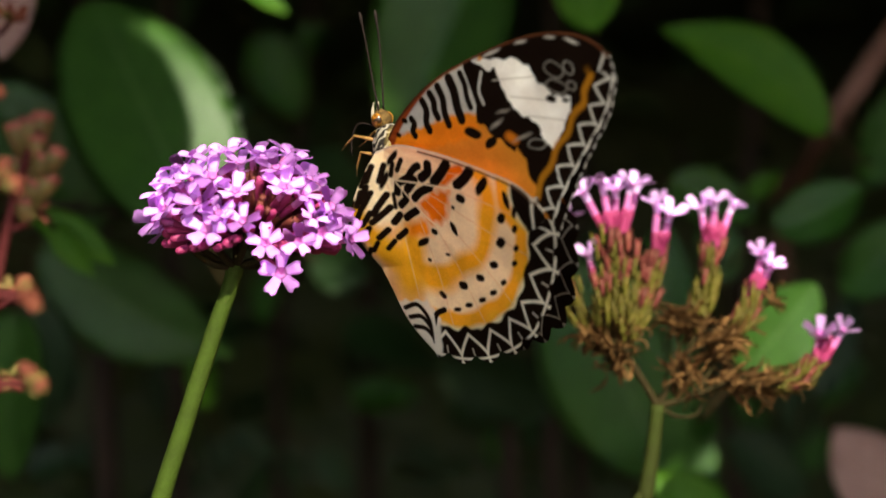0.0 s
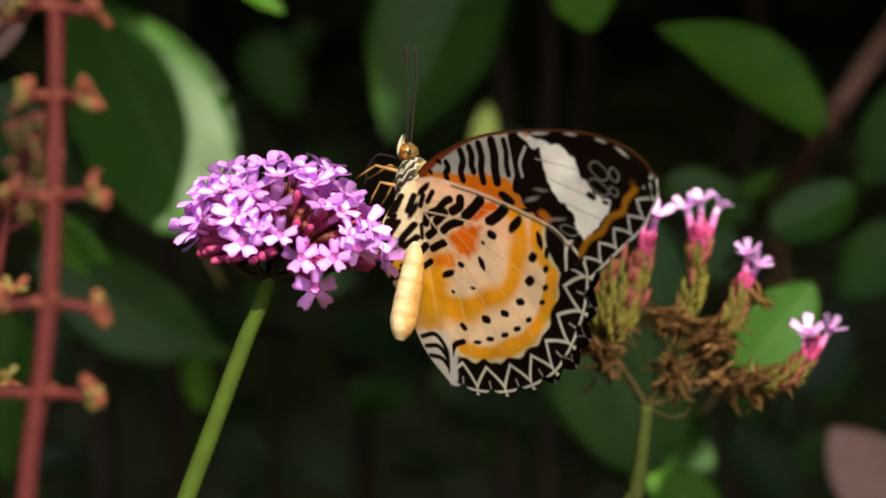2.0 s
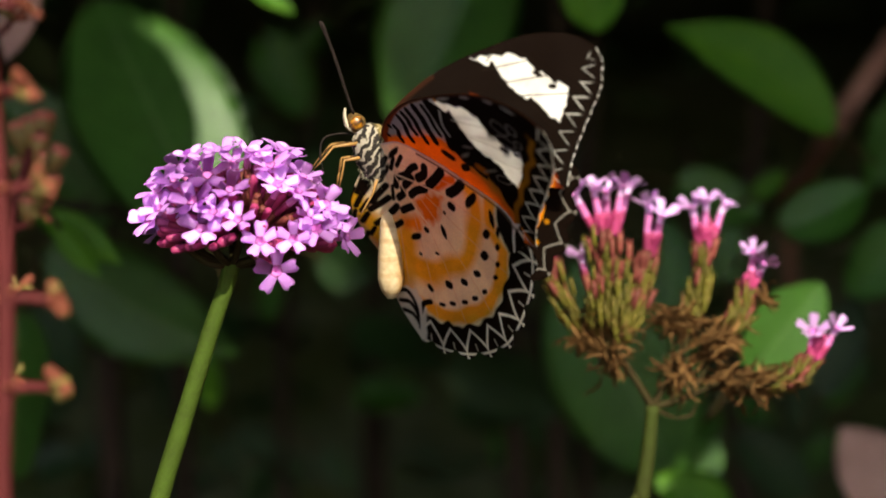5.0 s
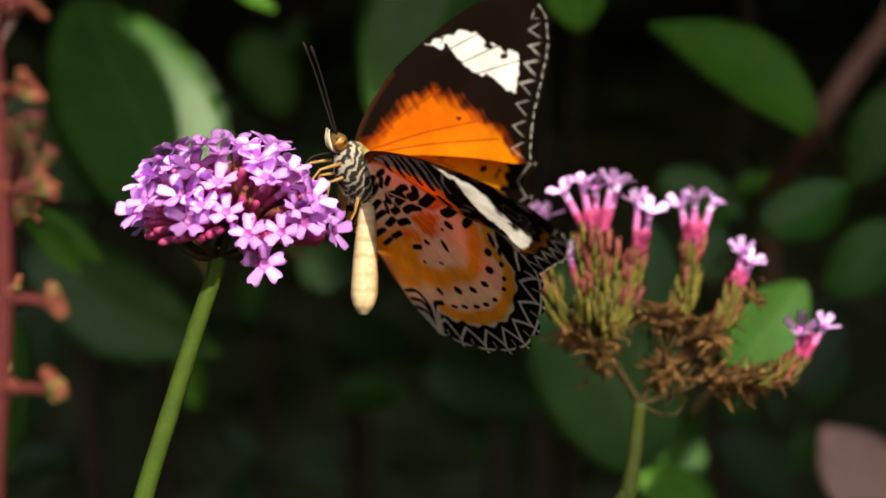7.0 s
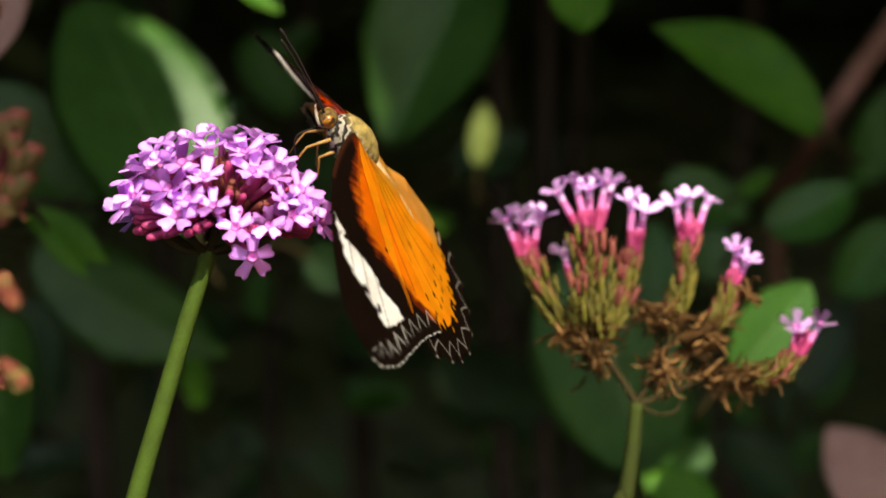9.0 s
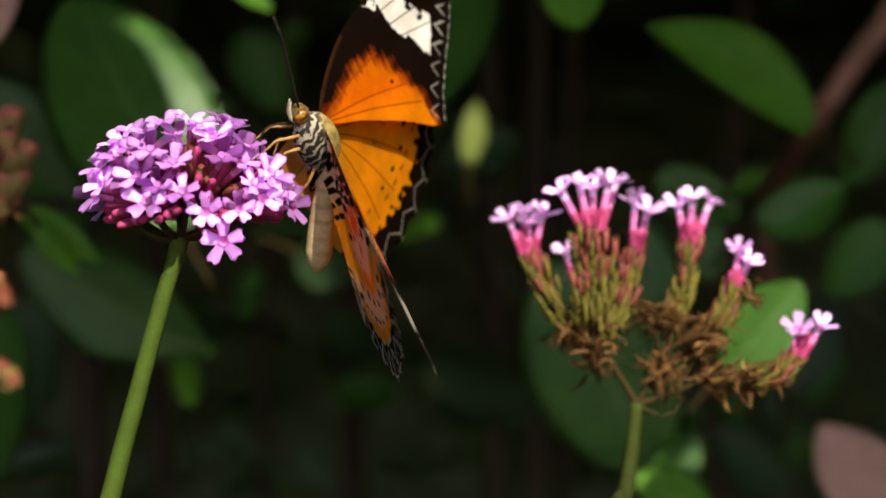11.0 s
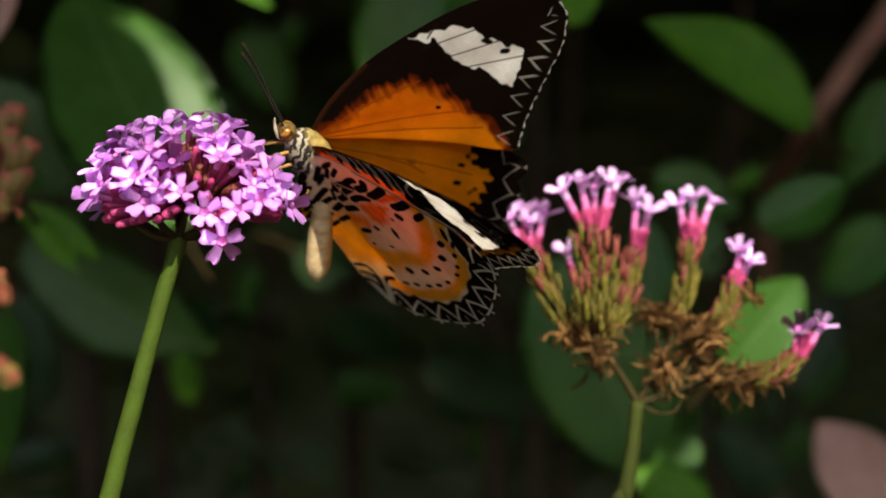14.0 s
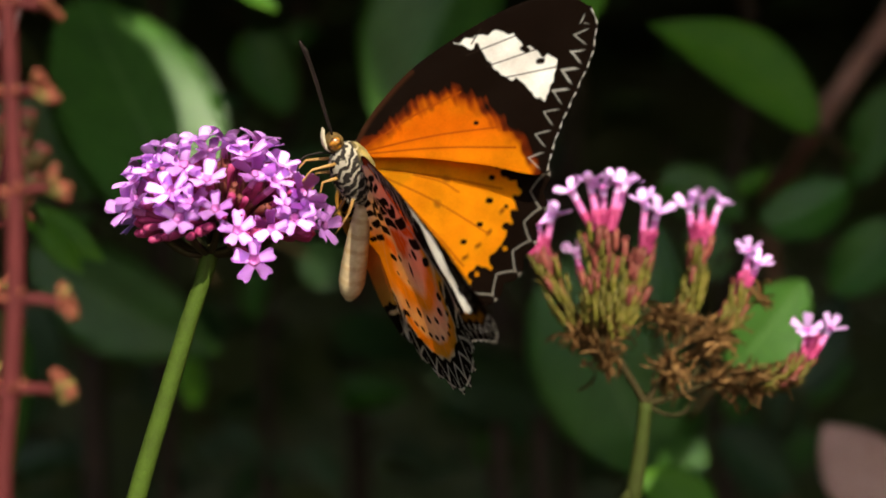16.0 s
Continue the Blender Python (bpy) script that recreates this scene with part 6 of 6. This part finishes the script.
# ---- what moves ----
# butterfly: seconds; place of the wing roots in millimetres from the camera's stand (right, ahead, up); its turn as a
# rotation vector; opening of the left and right wings; sweep and twist of the left and right forewing; sweep and extra
# opening of the left and right hindwing; bend of the abdomen in its plane and sideways; twist of the left and right
# hindwing, all in degrees
BUTTERFLY = (
    (0, -7.69, 247.6, 15.9, 10.6, -6.8, -48.3, -5.8, -1.2, 4.8, 0.4, 3.8, -0.4, 0.9, 3.6, 0.9, -5.6, -10.5, 3.9, 6.5, -6.5),
    (0.2, -3.54, 251.74, 11.25, -0.7, 2.1, -69.8, -10.3, 3.3, -1, 13.7, -2, -13.7, 2.1, 1, 2.1, -3, -7.7, -0.9, 3.8, -3.8),
    (0.5, -9.25, 249.37, 15.98, 1, -2.6, -37.3, 12, -19, -2.5, 10, -3.5, -10, 0, -2, 0, 0, -2.6, -6.3, 7, -7),
    (0.7, -7.05, 251.31, 14.71, 2.8, -10.9, -23.6, 33.5, -40.5, -7.1, 0.7, -8.1, -0.7, -7.9, 1.3, -7.9, -3.3, -6.4, -6.9, 4.9, -4.9),
    (1, -9.73, 248.7, 15.82, 1.6, -9.5, -34.3, 16.2, -23.2, -4.7, 11.3, -5.7, -11.3, -1.9, -2.3, -1.9, 0.3, -5.9, -6.9, 10.8, -10.8),
    (1.2, -7.12, 251.66, 13.17, 3.3, -9.8, -22.1, 14.5, -21.5, -3.2, -4, -4.2, 4, -10.7, 8.9, -10.7, -10.9, -7.9, -9.5, 11.7, -11.7),
    (1.5, -5.68, 250.34, 11.05, 4.3, -7.3, -22.2, 11, -18, -4, 2.6, -5, -2.6, -0.5, 4.7, -0.5, -6.7, -7, -8.9, 11.7, -11.7),
    (1.7, -3.65, 250.87, 11.78, 8.2, 6, -23.2, 18.2, -25.2, -0.5, 16.6, -1.5, -16.6, -2.5, -1.8, -2.5, -0.2, -7.1, -13.3, 8.5, -8.5),
    (2, -3.25, 252.29, 10.94, 2.9, -1.6, -30.1, 12.4, -19.4, -7.1, 12.3, -8.1, -12.3, 0.5, 0.6, 0.5, -2.6, -3.3, -8.5, 12.2, -12.2),
    (2.2, -10.78, 250.97, 14.89, 9.1, -6.4, -20, 18.4, -25.4, -5.4, 10.3, -6.4, -10.3, -6, 4.3, -6, -6.3, -7.4, -12.2, 11, -11),
    (2.5, -8.13, 250.36, 13.61, 0.9, 6.4, -44, 18.6, -25.6, -9.2, 20.9, -10.2, -20.9, -0.2, -6.3, -0.2, 4.3, -1.1, -10.7, 10.4, -10.4),
    (2.7, -10.43, 249.88, 14.57, 7.9, -7, -19.4, 30.5, 12.5, -9.1, 18.2, -10.5, -2.2, -7.2, -4.4, 0.6, 1.5, -12, -12, 5.5, 0),
    (3, -10.82, 252.29, 13.82, -1.6, -12.9, -16.6, 43.3, 52.5, -14.9, 16.1, -9.5, 10, -9.2, -4.5, -2.2, -1.6, -11.3, -3.2, 10.4, 1.4),
    (3.2, -12.24, 252.75, 15.97, 5.1, -13.2, -6.9, 45.4, 43.9, -5.8, 7.4, -13.1, 9.3, -15.2, 2.1, -1.4, -1.5, -11, -3.2, 12.2, 1.5),
    (3.5, 0.63, 255.97, 12.66, 16.3, -12.5, -26.4, 46, 103.6, -12.8, 11.1, -8.9, 14.6, -2.7, -9.1, -0.4, 0.4, -7.8, 16.1, -6.3, 4.4),
    (3.7, -14.36, 253.21, 19.62, 12.9, -16.7, -26.4, 32.9, 74.7, -4, 5, -20.5, 11.2, -18, -1, -1.2, -1.2, -8.7, 15.3, 7, 2.5),
    (4, -3.81, 245.11, 15.17, 10.7, -18.3, -14.7, 64.7, 77.2, -11.9, 18.8, -16.7, 14.9, -7, -13.5, -2.3, -2.3, -10.1, 14.1, -4.4, 4.7),
    (4.2, -11.32, 250.35, 18.12, 9.6, -19, -9, 62.7, 50.9, -5.8, 9.4, -14.4, 18.7, -11.9, -8.7, -1.4, -4.9, -10.7, 12.3, -5.6, 6),
    (6.3, -11.13, 256.8, 13.72, 22.7, -28, 22.4, 78.9, 13.3, -11.7, 16.8, -4, 15.8, -2.6, -6, 3.2, -4.1, -21.4, -11.2, -1, 3),
    (6.5, -11.43, 253.8, 13.48, 25.1, -23.8, 21, 72.6, 18.2, -8.6, 15.6, -2.6, 17, 0.3, -4.2, 3.7, -3.6, -17.7, -10, 0.3, 2.9),
    (6.8, -10.48, 256.46, 14.07, 25, -25.8, 23, 75.6, 6.2, -10.8, 18.6, -1.7, 9.7, -1.3, -5.8, 2.5, -1.4, -22.6, -14.4, 1, 0.8),
    (7, -11.74, 255.19, 14.16, 23.6, -24.3, 22.4, 78.9, 12.7, -9.6, 16.9, -0.3, 19.8, -0.1, -5.3, 2.7, -5.1, -21.1, -11.1, 2.5, 3.5),
    (7.2, -9.58, 255.8, 14.25, 30.5, -14.5, 19.6, 75.5, -3.8, -10.5, 15.7, 3.8, 15.8, -2.2, -6.7, -0.5, -1.8, -20, -4.7, -3.5, 3.2),
    (7.5, -3, 239.16, 7.58, 29.6, -8.3, -1.7, 84.3, 47.2, -9.1, 11, 3.2, 16.4, -5.7, -0.6, -4.9, 0.7, -15.7, 3.1, 1.4, 7.1),
    (7.7, 3.49, 253.98, 2.67, 33.5, 2.3, 6.1, 93.6, 17.4, -2.3, 10.9, -1.7, 5.5, -1.7, 0, -2.8, 0.3, -17.3, 0.4, -0.1, 3.4),
    (8, 2.67, 260.05, 4.06, 38.9, -3.8, 17.8, 75.1, 16.5, -13.2, 18, -2.1, 16.8, 5.2, -3.7, 0.2, -4.1, -16.2, -10, -1, 2.7),
    (8.2, -4.65, 252.85, 11.22, 32.7, -6.2, 5.6, 79.2, 54.2, -12.2, 10.1, -1.4, 13.1, 8.3, -1.9, 0.3, -1.8, -10.4, -10.3, -4.2, 1.1),
    (8.5, -9.64, 253.26, 11.31, 22.4, -19.3, 15.7, 66.2, 31.8, -13.7, 16.6, -6.6, 17, -3.9, -4, 1.3, -4.6, -18.5, -12.5, 0.7, 3.7),
    (8.8, -22.86, 254.77, 19.01, 32, -26.9, 0.7, 111.1, 108.6, -7.6, 9.1, -4.1, 13.1, -8.4, 1.8, 0.2, 1.4, -7.7, -9.8, 1.2, 2.6),
    (9, -13.01, 249.82, 18.23, 39.7, -27.5, -3.1, 94, 112.4, -10.2, 8.3, -8.5, 5.9, -10.9, -3, -0.1, 3.7, -0.2, -8.7, 3.2, 0.5),
    (9.2, -15.41, 238.92, 18.02, 37.7, -22.2, 15.5, 125.9, 95.8, -15.6, 9.1, -17.4, 13.5, -9.9, 2.5, -0.4, -0.1, -1, -7.8, 1.6, 4.3),
    (11.3, -16.51, 247.91, 17.87, 40.5, -18.3, 8.2, 86.3, 48.7, -19.6, 6.2, -6.6, 14.2, 8.9, -1.3, -5.4, -4.2, -16.2, -5.6, -7.3, -0.2),
    (11.5, -11.12, 239.41, 14.56, 47.6, -25.4, -4.3, 106, 91.8, -6.2, 7.9, -13.1, 3.9, -1.1, -0.9, -7.3, 0.3, -5.8, 1.9, 2.2, -4.6),
    (11.7, -16.76, 239.49, 16.75, 42.1, -18.5, -6.7, 92.2, 89.7, -12.3, 3.7, -7.2, 7, -2.2, 0.3, -6.5, 1.8, -9.9, 0.8, -1.3, 0),
    (12, -10.64, 246.07, 12.05, 35.8, -15, -6.4, 64.4, 47.2, -16.1, 2, -1.4, 8.7, -6.6, -2, -5.4, 3.2, -15.3, -0.3, -0.4, 3.7),
    (12.2, -12.72, 243.27, 13.82, 42.7, -22, 0, 90.9, 58.2, -10, 1.7, -5.1, 10.7, -6.3, -0.2, -6.1, 1.6, -15.9, -0.3, -3.1, 4.9),
    (12.5, -12.43, 247.64, 12.56, 41.2, -14.7, -2.4, 65.1, 34.9, -12, 15.8, -1.8, 1.2, -5.4, -6.8, -4.1, 5.9, -14.5, 1.5, 0.8, 2.4),
    (12.7, -11.24, 244.5, 13, 51.1, -13.4, -9.2, 75.9, 56.8, -13.5, 7.7, -5.5, 7, -4.6, -3, -5.2, 2.8, -16.3, 1.2, -2.4, 3.1),
    (13, -15.92, 246.43, 13.56, 45.3, -19.5, -3.7, 71.3, 40.8, -10.3, 8.6, -0.4, 3.4, -3.6, -4.1, -3.3, 4, -16.4, 2.9, -4.5, 1.1),
    (13.2, -9.42, 240.77, 10.91, 42.6, -11.6, -19.7, 65.1, 61.1, -19.6, 7.5, 2.5, 6.2, -6, -2.7, -6.7, 2.9, -14.2, -3.7, -1.6, 1.2),
    (13.5, -18.21, 247.21, 15.54, 41.5, -24, -12.3, 74.6, 58.6, -12, 4.9, -4, -3, -10.1, 0.2, -10.3, 4, -21.7, -4.9, -0, 1.9),
    (13.7, -10.22, 255.67, 11.38, 34.8, -18.2, -5.2, 38.4, 3.3, -18.9, 14.7, -4.1, -3, -4.4, -6.4, -11.6, 1.7, -19.4, -7.9, 2.3, 0.8),
    (14, -18.55, 257.43, 15.85, 39, -25.4, -4.2, 49.2, -3.2, -17.8, 10.9, 1.7, 3.5, -3.9, -5, -13.9, -0.1, -22.4, -10.1, -1.6, -1.1),
    (14.2, -11, 257.31, 11.81, 32.2, -19, -8.6, 68.4, 34.8, -24.1, 9.1, 5.8, 10.1, -2.5, -2.7, -9.9, -0.4, -15.8, -1.3, -0.2, -0.4),
    (14.5, -17.78, 262.68, 17.19, 40, -17.9, -16.7, 29.1, 11.2, -19, 8.1, -2.2, -1.5, -2.4, -0.5, -4.5, 0, -16.6, -15.4, 0.3, 0),
    (15, -16.38, 258.34, 16.22, 33.9, -27.5, 8.2, 72.5, 5.8, -18.7, 7, -2.3, 3.1, -4.2, -4.9, -9.2, 7.4, -22.6, -2.1, -5.4, 6.5),
    (15.5, -16.32, 255.93, 15.49, 33.5, -24.9, 8.8, 71.4, -2, -19.4, 9.4, -1.4, 0.9, -3.6, -4.7, -8.3, 8.4, -19.8, -0.9, -3.3, 9.7),
    (15.8, -11.1, 252.92, 12.85, 33, -24.1, 11.1, 83.3, 5.9, -15, 4.3, 2.2, -1.9, -2.7, -2.1, -8.1, 3.4, -14.3, 1.2, -5.6, 6.7),
    (16, -12.03, 249.76, 13.69, 27.3, -22.7, 12.9, 85.4, 5.7, -15.9, 3.3, -1, 10.5, -6.1, -2.7, -9.1, 4, -18.5, 5.3, -4.3, 7.5),
)

# seconds, shift to the right and upwards of the two flower heads from rest, in millimetres
SWAY_LEFT = (
    (0, 0.00, -0.00), (0.2, 4.22, -2.20), (0.5, -1.48, 1.18), (0.7, 2.28, -0.85), (1, -0.91, 1.48), (1.2, 1.55, -0.17),
    (1.5, 3.92, -1.65), (1.7, 2.58, -0.35), (2, 5.54, -2.31), (2.2, -2.02, 1.28), (2.5, -1.01, 0.09), (2.7, -2.87, 1.29),
    (3, -1.09, 0.31), (3.2, -2.32, 1.20), (3.5, 7.72, -4.71), (3.7, -5.08, 3.28), (4, 4.14, -3.10), (4.2, -2.30, 0.30),
    (6.3, 0.23, -0.23), (6.5, -0.01, 0.35), (6.8, 0.91, -0.26), (7, -0.71, 1.01), (7.2, -1.71, 1.28), (7.5, 3.83, -3.17),
    (7.7, 6.47, -5.47), (8, 8.84, -5.84), (8.2, 3.05, -1.88), (8.5, 0.73, -0.38), (8.8, -12.46, 7.10), (9, -3.19, 2.23),
    (9.2, -4.82, 3.17), (11.3, -6.18, 4.18), (11.5, -1.11, 1.14), (11.7, -6.23, 4.07), (12, -1.24, 0.83), (12.2, -2.38, 1.65),
    (12.5, -3.37, 2.36), (12.7, -0.40, 0.53), (13, -5.55, 3.41), (13.2, 0.92, -0.48), (13.5, -7.09, 4.14), (13.7, 0.05, 0.12),
    (14, -6.25, 3.75), (14.2, 0.36, 0.17), (14.5, -5.99, 3.62), (15, -4.81, 3.14), (15.5, -4.82, 3.14), (15.8, -0.22, 0.50),
    (16, -2.33, 1.44),
)
SWAY_RIGHT = (
    (0, 2.63, -0.58), (0.5, 1.15, -0.12), (1, 1.84, -0.15), (1.5, 1.71, -0.34), (2, 1.24, -0.54),
    (2.5, -0.33, -0.68), (3, 0.75, -0.34), (3.5, 2.76, -0.71), (4, 0.56, -0.53), (6.5, 1.19, -0.43),
    (7, 1.54, -0.43), (7.5, 1.50, -0.82), (8, 1.54, -0.73), (8.5, 1.67, -0.51), (9, -0.03, 0.01),
    (11.5, 1.80, -0.73), (12, 1.41, -0.90), (12.5, 1.49, -0.75), (13, 1.67, -0.82), (13.5, 1.58, -0.99),
    (14, 1.89, -0.86), (14.5, 1.89, -0.86), (15, 2.28, -0.82), (15.5, 2.15, -0.69), (16, 2.41, -0.69),
)

RED_SWAY = ((0, -170, 0), (0.5, -165, 0), (1.0, -92, 0), (1.3, -83, 0), (1.5, -77, 0), (1.75, -118, 0), (2.0, 0, 0), (2.25, 19, 0), (2.5, -60, 0), (2.75, 0, 0), (3.0, -34, 0), (3.25, -9, 0), (3.5, -6, 0), (3.75, -68, 0), (4.0, -86, 0), (4.25, -98, 0),
            (5.2, -120, 0), (6.4, -52, 0), (7, -82, 0), (7.6, -150, 0), (8.2, -190, 0), (9, -200, 0), (11.5, -200, 0), (14, -200, 0), (15.2, -185, 0), (15.6, -134, 0), (16, -60, 0))
BUD_SWAY = ((0, 8, 0), (0.5, -7, 0), (1, 13, 0), (1.5, 30, 0), (2.0, 12, 0), (2.5, -8, 0), (3, -6, 0), (3.5, 4, 0), (4, -6, 0), (6.4, 16, 0), (7, 16, 0), (7.6, 4, 0), (8.2, 4, 0), (9, -16, 0), (11.4, -7, 0), (12, 0, 0), (12.6, -7, 0), (14, -7, 0), (16, 2, 0))


def turn_of(vector):
    v = Vector([radians(a) for a in vector])
    return Matrix.Rotation(v.length, 4, v) if v.length > 1e-9 else Matrix()


def wing_pose(side, opening, sweep, twist, lift):
    """The pose of a wing on the body: swept in its plane, twisted about its length, opened from the closed upright."""
    c, s, ct, st = math.cos(radians(sweep)), math.sin(radians(sweep)), math.cos(radians(twist)), math.sin(radians(twist))
    co, so = math.cos(radians(opening)), math.sin(radians(opening))

    def put(u, v):
        u, v = c * u - s * v, s * u + c * v
        w, v = v * st, v * ct
        return Vector((u * co - w * so, side * (u * so + w * co), v))
    x, z = put(1, 0), put(0, 1)
    m = Matrix((x, z.cross(x), z)).transposed().to_4x4()
    return Matrix.Translation((0, side * (2.0 + lift) * MM, 0)) @ m


def abdomen_pose(bend, sideways):
    tip = Vector((-2.1, 0, -25.1))
    a = math.atan2(tip.z, tip.x) + radians(bend)
    n = tip.length
    end = Vector((n * math.cos(a) * math.cos(radians(sideways)), n * math.sin(radians(sideways)), n * math.sin(a) * math.cos(radians(sideways)))) * MM
    z = (ABDOMEN_ROOT - end).normalized()
    y = (Vector((0, 1, 0)) - z * z.y).normalized()
    return Matrix.Translation(ABDOMEN_ROOT) @ Matrix((y.cross(z), y, z)).transposed().to_4x4()


def sway_rows(rows, pivot, reach):
    """Rows of a stalk that leans about its pivot so that a point at reach above it shifts as given."""
    out = []
    for t, right, up in rows:
        lean = math.atan2(right * MM, reach.z)
        m = Matrix.Rotation(lean, 4, "Y")
        moved = m @ reach
        rest = reach + Vector((right, 0, up)) * MM - moved
        out.append((t, Matrix.Translation(pivot + rest) @ m))
    return out


def motions():
    body, parts = [], {k: [] for k in ("fl", "fr", "hl", "hr", "ab")}
    for t, x, y, z, ax, ay, az, open_l, open_r, fls, flt, frs, frt, hls, hlo, hrs, hro, bend, sideways, hlt, hrt in BUTTERFLY:
        body.append((t, Matrix.Translation((x * MM, y * MM, EYE_HEIGHT + z * MM)) @ turn_of((ax, ay, az))))
        parts["fl"].append((t, wing_pose(-1, open_l, fls, flt, -0.1)))
        parts["fr"].append((t, wing_pose(1, open_r, frs, frt, -0.1)))
        parts["hl"].append((t, wing_pose(-1, open_l + hlo, hls, hlt, 1.2)))
        parts["hr"].append((t, wing_pose(1, open_r + hro, hrs, hrt, 1.2)))
        parts["ab"].append((t, abdomen_pose(bend, sideways)))
    walk(butterfly, body)
    walk(FORE[-1], parts["fl"])
    walk(FORE[1], parts["fr"])
    walk(HIND[-1], parts["hl"])
    walk(HIND[1], parts["hr"])
    walk(abdomen, parts["ab"])
    walk(verbena_left, sway_rows(SWAY_LEFT, PIVOT_LEFT, ANCHOR_LEFT - PIVOT_LEFT))
    k = RIGHT / 0.25
    walk(verbena_right, sway_rows([(t, h * k, v * k) for t, h, v in SWAY_RIGHT], PIVOT_RIGHT, sight(1330, 446, RIGHT) - PIVOT_RIGHT))
    k = RED_DEPTH / FOCAL / MM
    walk(red, sway_rows([(t, h * k, v * k) for t, h, v in RED_SWAY], RED_PIVOT, Vector((0, 0, 0.075))))
    k = BUD_DEPTH / FOCAL / MM
    walk(budding, sway_rows([(t, h * k, v * k) for t, h, v in BUD_SWAY], BUD_PIVOT, Vector((0, 0, 0.12))))


motions()
